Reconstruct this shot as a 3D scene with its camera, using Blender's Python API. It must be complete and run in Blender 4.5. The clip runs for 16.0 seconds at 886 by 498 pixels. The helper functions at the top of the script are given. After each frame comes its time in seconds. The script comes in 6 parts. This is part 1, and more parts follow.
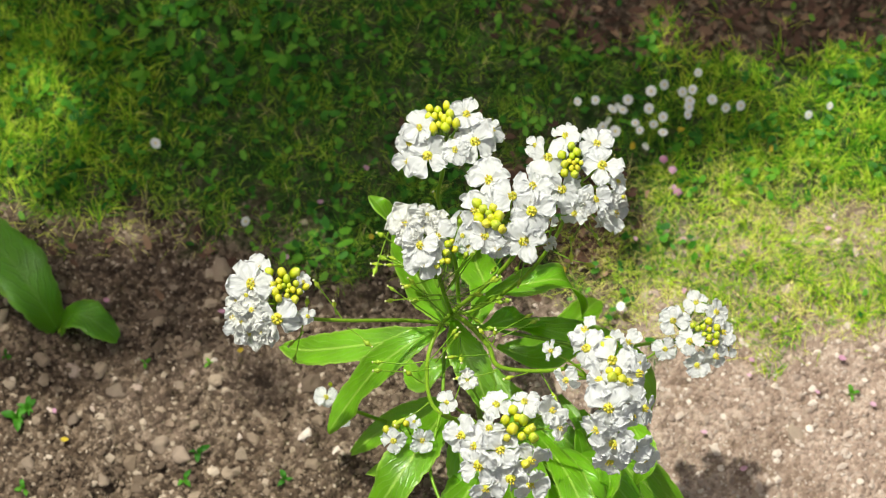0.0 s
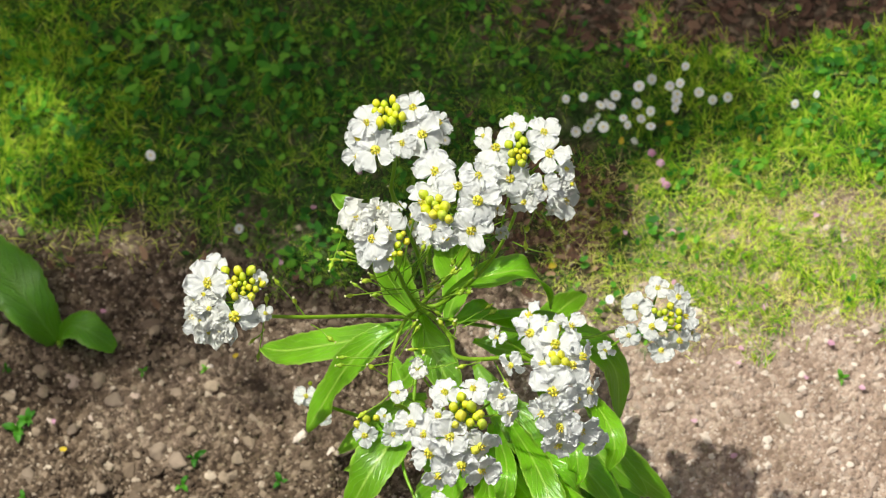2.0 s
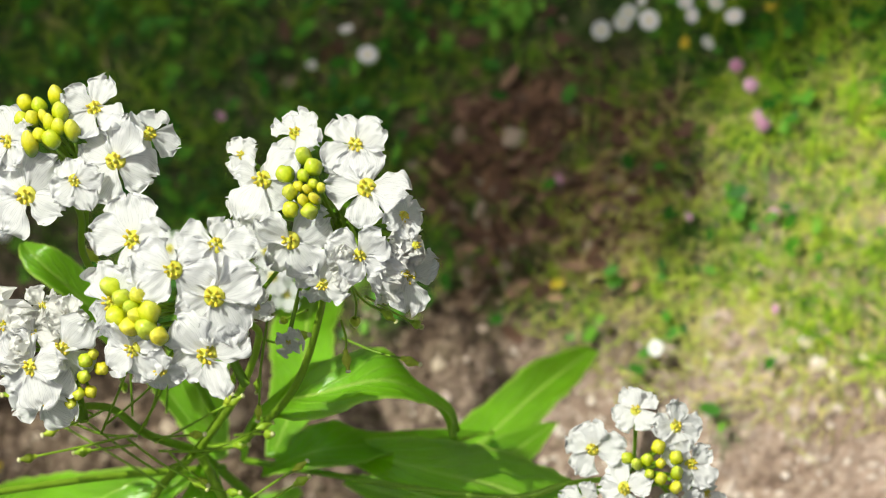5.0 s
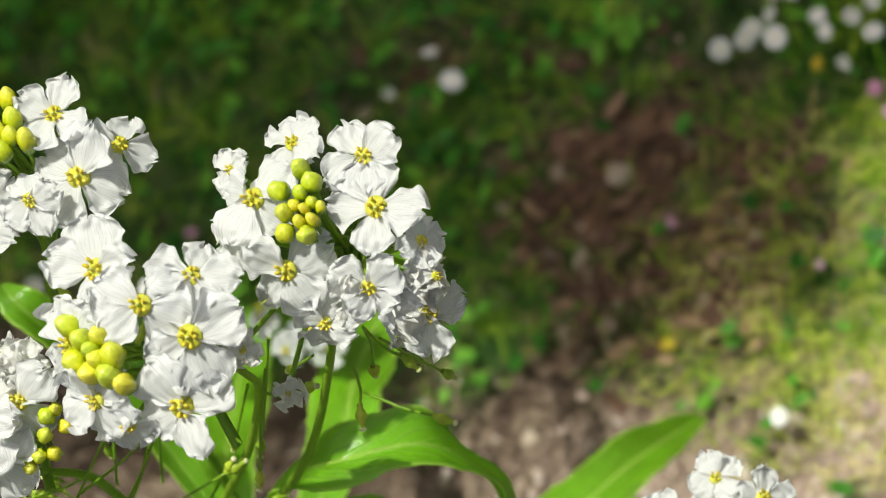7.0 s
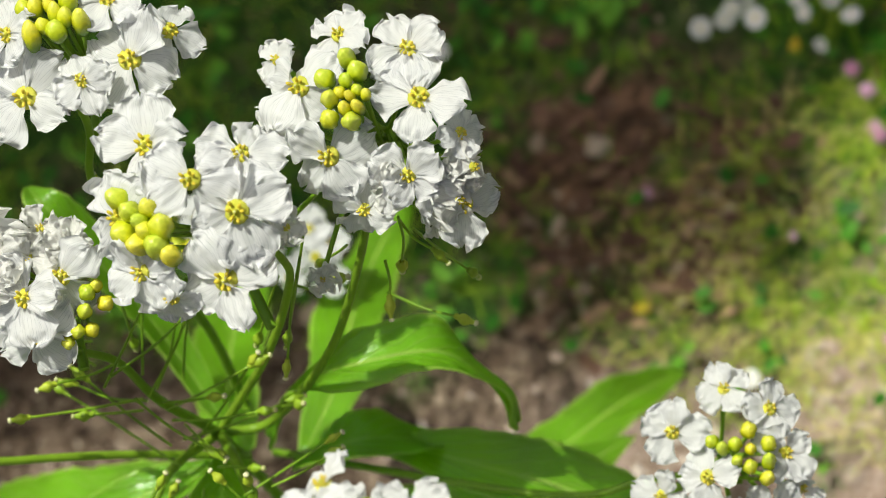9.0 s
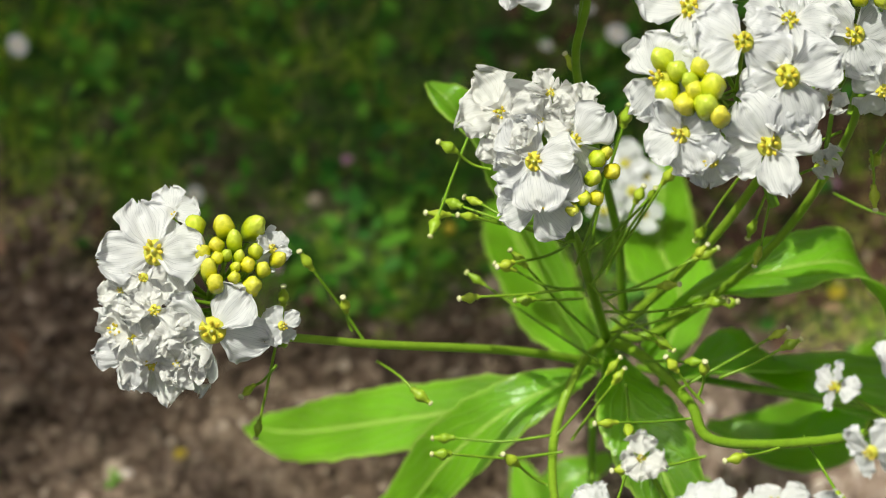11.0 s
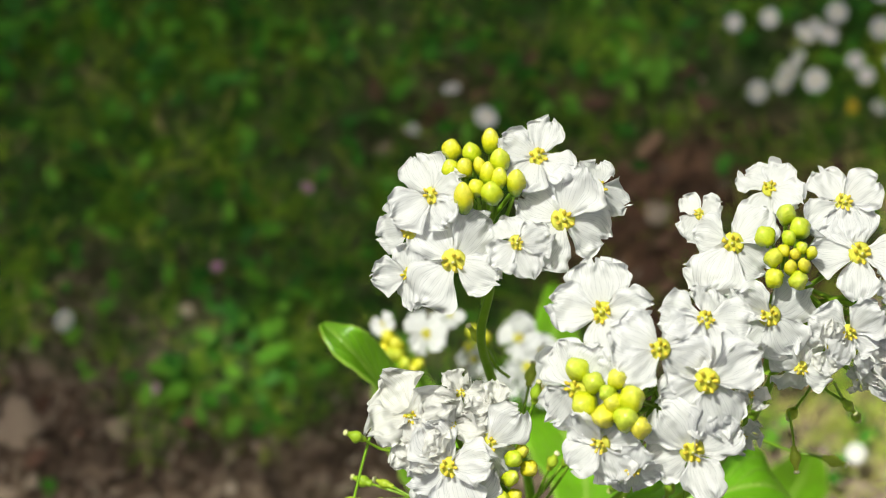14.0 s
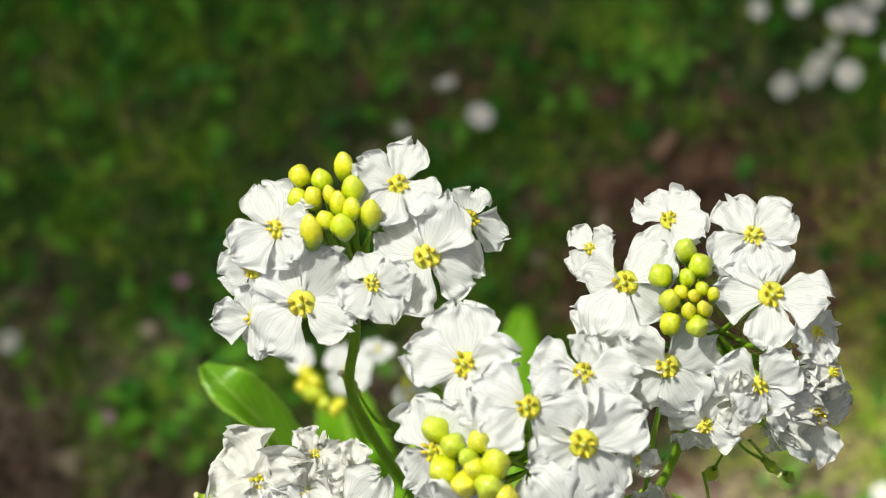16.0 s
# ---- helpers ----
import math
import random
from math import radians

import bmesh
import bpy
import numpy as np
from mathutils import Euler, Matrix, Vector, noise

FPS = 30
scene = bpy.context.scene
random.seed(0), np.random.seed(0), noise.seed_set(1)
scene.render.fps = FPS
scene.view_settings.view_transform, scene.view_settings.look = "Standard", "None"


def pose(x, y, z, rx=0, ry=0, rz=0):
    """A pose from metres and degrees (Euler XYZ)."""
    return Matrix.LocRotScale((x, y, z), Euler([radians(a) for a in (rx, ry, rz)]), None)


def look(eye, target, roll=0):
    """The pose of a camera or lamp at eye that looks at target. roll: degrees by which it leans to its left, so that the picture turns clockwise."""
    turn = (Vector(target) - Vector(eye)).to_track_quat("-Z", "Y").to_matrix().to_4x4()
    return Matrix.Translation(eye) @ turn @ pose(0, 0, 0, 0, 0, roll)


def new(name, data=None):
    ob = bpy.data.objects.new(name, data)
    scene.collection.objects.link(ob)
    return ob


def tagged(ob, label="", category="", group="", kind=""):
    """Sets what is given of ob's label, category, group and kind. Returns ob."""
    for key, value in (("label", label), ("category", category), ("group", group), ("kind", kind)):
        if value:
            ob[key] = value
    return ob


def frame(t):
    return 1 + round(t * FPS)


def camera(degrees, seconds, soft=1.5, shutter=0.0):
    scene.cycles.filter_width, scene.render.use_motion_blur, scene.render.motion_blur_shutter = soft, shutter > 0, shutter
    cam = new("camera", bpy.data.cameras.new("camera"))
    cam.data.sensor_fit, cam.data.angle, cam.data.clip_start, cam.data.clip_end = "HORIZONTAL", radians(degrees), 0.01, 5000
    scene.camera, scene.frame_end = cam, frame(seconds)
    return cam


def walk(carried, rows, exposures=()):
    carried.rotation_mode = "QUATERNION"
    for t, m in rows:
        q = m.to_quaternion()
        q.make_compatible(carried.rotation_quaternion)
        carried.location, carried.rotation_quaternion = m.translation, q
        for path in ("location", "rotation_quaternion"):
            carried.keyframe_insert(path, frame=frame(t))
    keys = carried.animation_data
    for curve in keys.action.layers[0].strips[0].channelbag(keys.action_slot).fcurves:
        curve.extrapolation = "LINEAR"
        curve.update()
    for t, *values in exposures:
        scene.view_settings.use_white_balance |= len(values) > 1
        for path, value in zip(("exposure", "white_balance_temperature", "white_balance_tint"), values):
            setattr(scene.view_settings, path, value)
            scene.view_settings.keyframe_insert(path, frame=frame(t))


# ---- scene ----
cam = camera(8.0, 16.0, soft=1.0)
walk(cam, [
    (0, pose(-0.08213, -0.85534, 2.00169, 23.9584, 0.7820, -7.4231)),
    (0.5, pose(-0.02823, -0.80064, 2.02600, 22.2448, 1.8385, -6.8758)),
    (1, pose(0.00196, -1.06511, 1.99969, 28.4723, 3.8605, -7.5694)),
    (1.5, pose(-0.01912, -0.70763, 2.07287, 19.4971, 1.9508, -7.5626)),
    (2, pose(0.05159, -0.90840, 2.00205, 24.6955, 4.8410, -7.7613)),
    (2.5, pose(0.14539, -0.86630, 2.00846, 23.3069, 7.1296, -7.4607)),
    (3, pose(0.21245, -0.76623, 1.89021, 21.9574, 8.7191, -6.3871)),
    (3.5, pose(0.18602, -0.62751, 1.44850, 23.5033, 9.2459, -5.7811)),
    (4, pose(0.23026, -0.49162, 1.26576, 21.2324, 12.1426, -6.0703)),
    (4.5, pose(0.26299, -0.49113, 1.20842, 22.0303, 13.9848, -5.2216)),
    (4.7, pose(0.24289, -0.41076, 1.17253, 19.1603, 13.2461, -6.1773)),
    (6.8, pose(0.25819, -0.38442, 0.93509, 21.9154, 17.8424, -7.1360)),
    (7, pose(0.25576, -0.36346, 0.94483, 20.9260, 16.9146, -5.8350)),
    (7.5, pose(0.24018, -0.34341, 0.94823, 19.8126, 16.1462, -6.5472)),
    (8, pose(0.23223, -0.37246, 0.95955, 21.0431, 15.8681, -6.6875)),
    (8.2, pose(0.22997, -0.38762, 0.95795, 22.1793, 15.4675, -5.6024)),
    (10.3, pose(0.08194, -0.42827, 0.99640, 24.2143, 7.6667, -5.5939)),
    (10.5, pose(0.04283, -0.42021, 1.00277, 23.7081, 6.1575, -6.8756)),
    (11, pose(-0.03939, -0.46228, 0.96255, 27.2258, 2.3306, -6.7755)),
    (11.5, pose(-0.07074, -0.43063, 0.94114, 26.3342, -0.0497, -5.8239)),
    (12, pose(-0.09934, -0.40134, 0.93834, 25.1677, -0.9961, -7.9755)),
    (12.5, pose(-0.04122, -0.37526, 0.95727, 23.3687, 2.0359, -8.4678)),
    (13, pose(-0.07184, -0.30952, 0.98410, 20.1268, -0.0494, -10.5020)),
    (13.5, pose(-0.02255, -0.31290, 0.99851, 19.7842, 2.5976, -10.9450)),
    (14, pose(-0.03861, -0.31566, 0.99898, 20.1130, 1.6125, -10.9968)),
    (14.5, pose(-0.00042, -0.28429, 0.94099, 19.2431, 3.4062, -10.6890)),
    (15, pose(-0.00082, -0.27161, 0.90207, 19.3529, 3.2653, -10.4859)),
    (15.5, pose(0.04144, -0.27607, 0.88889, 19.4621, 5.7974, -9.7213)),
    (16, pose(0.04235, -0.27873, 0.89869, 19.4407, 5.7722, -9.5061)),
], exposures=((0, 0.03, 6500, 1), (4.5, 0.02, 6500, 1), (7.5, -0.08, 6500, 1), (10.5, -0.14, 6500, 1), (12.5, -0.08, 6500, 1), (14.0, -0.03, 6500, 1), (16.0, -0.05, 6500, 1)))
focus = new("focus_mark")                     # the lens is focused on the flower heads
focus.location = (0.018, -0.045, 0.185)
cam.data.dof.use_dof = True
cam.data.dof.focus_object = focus
APERTURE = 0.0092                             # width of the lens opening, metres
cam.data.dof.aperture_fstop = cam.data.lens / 1000 / APERTURE

# ---- light: high sun through a garden tree, clear sky ----
SUN = Vector((-0.24, 0.20, 1.0)).normalized()      # towards the sun
world = bpy.data.worlds.new("sky")
scene.world = world
world.use_nodes = True
wn = world.node_tree.nodes
sky = wn.new("ShaderNodeTexSky")
sky.sky_type, sky.sun_disc = 'NISHITA', False
sky.air_density, sky.dust_density, sky.ozone_density = 0.35, 7.0, 0.2
sky.sun_elevation = math.asin(SUN.z)
sky.sun_rotation = math.atan2(SUN.x, SUN.y)
world.node_tree.links.new(sky.outputs[0], wn["Background"].inputs[0])
wn["Background"].inputs[1].default_value = 0.125
lamp = bpy.data.lights.new("sun", 'SUN')
lamp.energy, lamp.angle, lamp.color = 4.4, radians(0.55), (1.0, 0.955, 0.88)
sun = new("sun", lamp)
sun.matrix_world = look(SUN * 6, (0, 0, 0))


# ---- materials ----
def material(name):
    m = bpy.data.materials.new(name)
    m.use_nodes = True
    m.node_tree.nodes.clear()
    return m, m.node_tree.nodes, m.node_tree.links


def ramp(nodes, stops):
    r = nodes.new("ShaderNodeValToRGB")
    e = r.color_ramp.elements
    while len(e) < len(stops):
        e.new(0.5)
    for k, (p, c) in enumerate(stops):
        e[k].position, e[k].color = p, (*c, 1)
    return r


def noise_tex(nodes, links, scale, detail=4, coords="Object", rough=0.55):
    tc = nodes.new("ShaderNodeTexCoord")
    n = nodes.new("ShaderNodeTexNoise")
    n.inputs["Scale"].default_value, n.inputs["Detail"].default_value, n.inputs["Roughness"].default_value = scale, detail, rough
    links.new(tc.outputs[coords], n.inputs["Vector"])
    return n


def mix_rgb(nodes, links, kind, fac, a, b):
    x = nodes.new("ShaderNodeMix")
    x.data_type, x.blend_type = 'RGBA', kind
    for sock, val in ((x.inputs[0], fac), (x.inputs[6], a), (x.inputs[7], b)):
        if isinstance(val, (float, int)):
            sock.default_value = val
        elif isinstance(val, tuple):
            sock.default_value = (*val, 1)
        else:
            links.new(val, sock)
    return x.outputs[2]


def finish(nodes, links, colour, rough=0.5, bump=None, bump_size=0.0005, strength=0.4, through_light=0.0, through_colour=None, gloss=0.5, metal=0.0):
    """A surface of that colour; through_light: the share of light that passes through a thin sheet."""
    out = nodes.new("ShaderNodeOutputMaterial")
    b = nodes.new("ShaderNodeBsdfPrincipled")
    links.new(colour, b.inputs["Base Color"])
    b.inputs["Roughness"].default_value, b.inputs["Specular IOR Level"].default_value, b.inputs["Metallic"].default_value = rough, gloss, metal
    bn = None
    if bump is not None:
        bn = nodes.new("ShaderNodeBump")
        bn.inputs["Strength"].default_value, bn.inputs["Distance"].default_value = strength, bump_size
        links.new(bump, bn.inputs["Height"])
        links.new(bn.outputs[0], b.inputs["Normal"])
    last = b.outputs[0]
    if through_light:
        tr = nodes.new("ShaderNodeBsdfTranslucent")
        links.new(through_colour if through_colour is not None else colour, tr.inputs[0])
        if bn:
            links.new(bn.outputs[0], tr.inputs["Normal"])
        mx = nodes.new("ShaderNodeMixShader")
        mx.inputs[0].default_value = through_light
        links.new(last, mx.inputs[1])
        links.new(tr.outputs[0], mx.inputs[2])
        last = mx.outputs[0]
    links.new(last, out.inputs[0])


def island(nodes):
    return nodes.new("ShaderNodeNewGeometry").outputs["Random Per Island"]


def by_object(nodes):
    return nodes.new("ShaderNodeObjectInfo").outputs["Random"]


def make_petal(name, base, veins, tint):
    m, n, l = material(name)
    uv = n.new("ShaderNodeUVMap")
    mp = n.new("ShaderNodeMapping")
    mp.inputs["Scale"].default_value = (30, 1.6, 1)
    l.new(uv.outputs[0], mp.inputs[0])
    v = n.new("ShaderNodeTexNoise")
    v.inputs["Scale"].default_value, v.inputs["Detail"].default_value = 1.0, 3
    l.new(mp.outputs[0], v.inputs["Vector"])
    g = noise_tex(n, l, 900, 3)
    r = ramp(n, [(0.38, veins), (0.46, base)])
    l.new(v.outputs[0], r.inputs[0])
    spots = ramp(n, [(0.2, tint), (0.45, base)])
    l.new(g.outputs[0], spots.inputs[0])
    col = mix_rgb(n, l, 'MULTIPLY', 0.5, r.outputs[0], spots.outputs[0])
    bm = mix_rgb(n, l, 'MIX', 0.35, v.outputs[0], g.outputs[0])
    finish(n, l, col, 0.5, bm, 0.0003, 0.26, 0.38, None, 0.3)
    return m


PETAL = make_petal("petal_white", (0.868, 0.872, 0.874), (0.65, 0.66, 0.675), (0.84, 0.85, 0.835))
FADED = make_petal("petal_cream", (0.87, 0.87, 0.85), (0.74, 0.73, 0.68), (0.82, 0.80, 0.72))


def make_plain(name, stops, scale, rough=0.5, source="object", through_light=0.0, gloss=0.4, bump_size=0.0003, grain=0.35):
    m, n, l = material(name)
    r = ramp(n, stops)
    l.new(by_object(n) if source == "object" else island(n), r.inputs[0])
    g = noise_tex(n, l, scale, 4)
    dark = ramp(n, [(0.3, (0.45, 0.45, 0.45)), (0.65, (1, 1, 1))])
    l.new(g.outputs[0], dark.inputs[0])
    col = mix_rgb(n, l, 'MULTIPLY', grain, r.outputs[0], dark.outputs[0])
    finish(n, l, col, rough, g.outputs[0], bump_size, 0.4, through_light, None, gloss)
    return m


def make_bud():
    """Green at the foot, yellow at the tip, with faint sepal lines."""
    m, n, l = material("bud_skin")
    tc = n.new("ShaderNodeTexCoord")
    sep = n.new("ShaderNodeSeparateXYZ")
    l.new(tc.outputs["Object"], sep.inputs[0])
    up = n.new("ShaderNodeMapRange")
    up.inputs[1].default_value, up.inputs[2].default_value = -0.6, 0.6
    l.new(sep.outputs[2], up.inputs[0])
    r = ramp(n, [(0.1, (0.17, 0.31, 0.010)), (0.42, (0.48, 0.54, 0.012)), (0.70, (0.80, 0.75, 0.018)), (1.0, (0.92, 0.86, 0.09))])
    l.new(up.outputs[0], r.inputs[0])
    g = noise_tex(n, l, 5, 4)
    spots = ramp(n, [(0.38, (0.8, 0.86, 0.7)), (0.55, (1, 1, 1))])
    l.new(g.outputs[0], spots.inputs[0])
    tint = ramp(n, [(0, (0.66, 0.86, 0.8)), (0.6, (0.93, 0.97, 1)), (1, (1, 0.95, 1))])
    l.new(by_object(n), tint.inputs[0])
    col = mix_rgb(n, l, 'MULTIPLY', 0.6, r.outputs[0], spots.outputs[0])
    col = mix_rgb(n, l, 'MULTIPLY', 1.0, col, tint.outputs[0])
    finish(n, l, col, 0.27, g.outputs[0], 0.0004, 0.5, 0.12, None, 0.7)
    return m


BUD = make_bud()
ANTHER = make_plain("anther_yellow", [(0, (0.75, 0.60, 0.04)), (1, (0.82, 0.66, 0.08))], 900, 0.6)
OVARY = make_plain("ovary_green", [(0, (0.62, 0.62, 0.05)), (1, (0.72, 0.70, 0.09))], 900, 0.5)
STEM = make_plain("stem_green", [(0, (0.22, 0.42, 0.022)), (1, (0.32, 0.52, 0.035))], 500, 0.35, through_light=0.2)
POD = make_plain("pod_green", [(0, (0.26, 0.42, 0.02)), (1, (0.46, 0.56, 0.04))], 800, 0.45)
POD_TIP = make_plain("pod_tip_pale", [(0, (0.60, 0.62, 0.24)), (1, (0.76, 0.74, 0.46))], 800, 0.6)


def make_leaf(name, body, lit, vein):
    m, n, l = material(name)
    uv = n.new("ShaderNodeUVMap")
    sep = n.new("ShaderNodeSeparateXYZ")
    l.new(uv.outputs[0], sep.inputs[0])
    mid = n.new("ShaderNodeMath")
    mid.operation = 'ABSOLUTE'
    l.new(sep.outputs[0], mid.inputs[0])                     # 0 on the midrib, 1 at the edge
    # side veins run obliquely from the midrib to the edge
    a = n.new("ShaderNodeMath")
    a.operation, a.inputs[1].default_value = 'MULTIPLY_ADD', 9.0
    wob = noise_tex(n, l, 130, 2)
    way = n.new("ShaderNodeMath")
    way.operation, way.inputs[1].default_value = 'MULTIPLY_ADD', 0.22
    l.new(wob.outputs[0], way.inputs[0])
    l.new(sep.outputs[1], way.inputs[2])
    l.new(way.outputs[0], a.inputs[0])
    b = n.new("ShaderNodeMath")
    b.operation, b.inputs[1].default_value = 'MULTIPLY', -3.2
    l.new(mid.outputs[0], b.inputs[0])
    l.new(b.outputs[0], a.inputs[2])
    s = n.new("ShaderNodeMath")
    s.operation = 'PINGPONG'
    s.inputs[1].default_value = 0.5
    l.new(a.outputs[0], s.inputs[0])
    side = ramp(n, [(0.0, (1, 1, 1)), (0.16, (0, 0, 0))])
    l.new(s.outputs[0], side.inputs[0])
    rib = ramp(n, [(0.03, (1, 1, 1)), (0.09, (0, 0, 0))])
    l.new(mid.outputs[0], rib.inputs[0])
    g = noise_tex(n, l, 60, 4)
    fine = noise_tex(n, l, 900, 3)
    tone = ramp(n, [(0.35, tuple(c * 0.66 for c in body)), (0.65, tuple(c * 1.4 for c in body))])
    l.new(g.outputs[0], tone.inputs[0])
    c1 = mix_rgb(n, l, 'MIX', mix_rgb(n, l, 'MULTIPLY', 1.0, side.outputs[0], (0.28, 0.28, 0.28)), tone.outputs[0], vein)
    c2 = mix_rgb(n, l, 'MIX', mix_rgb(n, l, 'MULTIPLY', 1.0, rib.outputs[0], (0.85, 0.85, 0.85)), c1, vein)
    margin = ramp(n, [(0.90, (0, 0, 0)), (0.97, (0.75, 0.75, 0.75))])
    l.new(mid.outputs[0], margin.inputs[0])
    c2 = mix_rgb(n, l, 'MIX', margin.outputs[0], c2, tuple(c * 1.1 for c in vein))
    glow = mix_rgb(n, l, 'MIX', mix_rgb(n, l, 'MULTIPLY', 1.0, side.outputs[0], (0.25, 0.25, 0.25)), lit, vein)
    net = n.new("ShaderNodeTexVoronoi")                      # the fine mesh of veins
    net.feature = 'DISTANCE_TO_EDGE'
    net.inputs["Scale"].default_value = 620
    tc = n.new("ShaderNodeTexCoord")
    l.new(tc.outputs["Object"], net.inputs["Vector"])
    mesh = ramp(n, [(0.0, (1, 1, 1)), (0.10, (0, 0, 0))])
    l.new(net.outputs["Distance"], mesh.inputs[0])
    c2 = mix_rgb(n, l, 'MIX', mix_rgb(n, l, 'MULTIPLY', 1.0, mesh.outputs[0], (0.10, 0.10, 0.10)), c2, vein)
    h = mix_rgb(n, l, 'ADD', 1.0, mix_rgb(n, l, 'MULTIPLY', 0.6, side.outputs[0], (0.5, 0.5, 0.5)), fine.outputs[0])
    h = mix_rgb(n, l, 'SUBTRACT', 0.12, h, mesh.outputs[0])
    finish(n, l, c2, 0.33, h, 0.0003, 0.55, 0.52, glow, 1.0)
    return m


LEAF = make_leaf("leaf_green", (0.185, 0.42, 0.014), (0.60, 0.90, 0.02), (0.52, 0.70, 0.14))
LEAF_BROAD = make_leaf("leaf_broad", (0.14, 0.38, 0.014), (0.46, 0.80, 0.03), (0.30, 0.50, 0.08))


def make_turf(name, dark, mid, light, through_light=0.35, single=0.08, patches=0.0, withered=(0.17, 0.088, 0.04)):
    """Blades whose tone drifts over the lawn in soft patches."""
    m, n, l = material(name)
    big, small = noise_tex(n, l, 30, 3), noise_tex(n, l, 110, 3)
    t = mix_rgb(n, l, 'MIX', 0.5, big.outputs[0], small.outputs[0])
    t = mix_rgb(n, l, 'MIX', single, t, island(n))
    r = ramp(n, [(0.40, dark), (0.5, mid), (0.61, light)])
    l.new(t, r.inputs[0])
    col = r.outputs[0]
    if patches:                                              # withered brown patches
        old = noise_tex(n, l, 75, 3)
        where = ramp(n, [(0.53, (0, 0, 0)), (0.66, (patches, patches, patches))])
        l.new(old.outputs[0], where.inputs[0])
        col = mix_rgb(n, l, 'MIX', where.outputs[0], col, withered)
    finish(n, l, col, 0.55, None, 0, 0, through_light, None, 0.25)
    return m


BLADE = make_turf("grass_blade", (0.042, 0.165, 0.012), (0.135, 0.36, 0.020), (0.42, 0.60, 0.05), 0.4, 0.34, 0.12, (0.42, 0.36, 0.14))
# a sunlit and a shaded copy of the grass: the light is in the colours
BLADE_LUSH_SUNLIT = make_turf("grass_lush_sunlit", (0.14, 0.38, 0.014), (0.36, 0.62, 0.03), (0.68, 0.80, 0.08), 0.4, 0.4)
BLADE_FINE_SHADED = make_turf("grass_fine_shaded", (0.020, 0.100, 0.011), (0.052, 0.21, 0.016), (0.17, 0.38, 0.034), 0.35, 0.32, 0.18)
STRAW = make_turf("dry_blade", (0.40, 0.58, 0.035), (0.62, 0.68, 0.09), (0.80, 0.70, 0.26), 0.2, 0.4)
CLOVER = make_turf("ground_leaf", (0.03, 0.14, 0.010), (0.075, 0.27, 0.018), (0.18, 0.42, 0.035), 0.4, 0.25)
DAISY_WHITE = make_plain("daisy_ray", [(0, (0.87, 0.87, 0.84)), (1, (0.90, 0.90, 0.87))], 900, 0.6, through_light=0.1, grain=0.1)
DAISY_EYE = make_plain("daisy_disc", [(0, (0.86, 0.66, 0.06)), (1, (0.90, 0.74, 0.12))], 1500, 0.7)
PINK = make_plain("pink_petal", [(0, (0.56, 0.26, 0.40)), (1, (0.74, 0.46, 0.60))], 500, 0.6, through_light=0.3)
YELLOW = make_plain("yellow_petal", [(0, (0.62, 0.46, 0.02)), (1, (0.72, 0.55, 0.04))], 500, 0.6, through_light=0.3)
STONE = make_plain("stone", [(0, (0.16, 0.12, 0.09)), (0.5, (0.25, 0.19, 0.14)), (0.8, (0.33, 0.25, 0.19)), (1, (0.33, 0.33, 0.31))], 260, 0.85, "object", bump_size=0.0006)
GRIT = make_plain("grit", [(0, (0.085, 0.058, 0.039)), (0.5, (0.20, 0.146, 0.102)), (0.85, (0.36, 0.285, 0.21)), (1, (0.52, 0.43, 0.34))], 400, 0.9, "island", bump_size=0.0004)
GRIT_DRY_LIT = make_plain("grit_dry_lit", [(0, (0.31, 0.23, 0.185)), (0.6, (0.53, 0.42, 0.35)), (1, (0.76, 0.66, 0.58))], 400, 0.9, "island", bump_size=0.0004)
CLOD = make_plain("soil_clod", [(0, (0.095, 0.066, 0.046)), (0.6, (0.19, 0.14, 0.097)), (1, (0.33, 0.255, 0.185))], 250, 0.95, "island", bump_size=0.0005, grain=0.25)
LITTER = make_plain("leaf_litter", [(0, (0.08, 0.04, 0.025)), (0.6, (0.17, 0.09, 0.058)), (1, (0.36, 0.23, 0.14))], 300, 0.8, "island", 0.15)
BARK = make_plain("bark", [(0, (0.13, 0.10, 0.075)), (1, (0.17, 0.13, 0.10))], 40, 0.9, bump_size=0.01)
TREE_LEAF = make_plain("tree_leaf", [(0, (0.04, 0.10, 0.015)), (1, (0.08, 0.16, 0.025))], 60, 0.5, "island", 0.2)


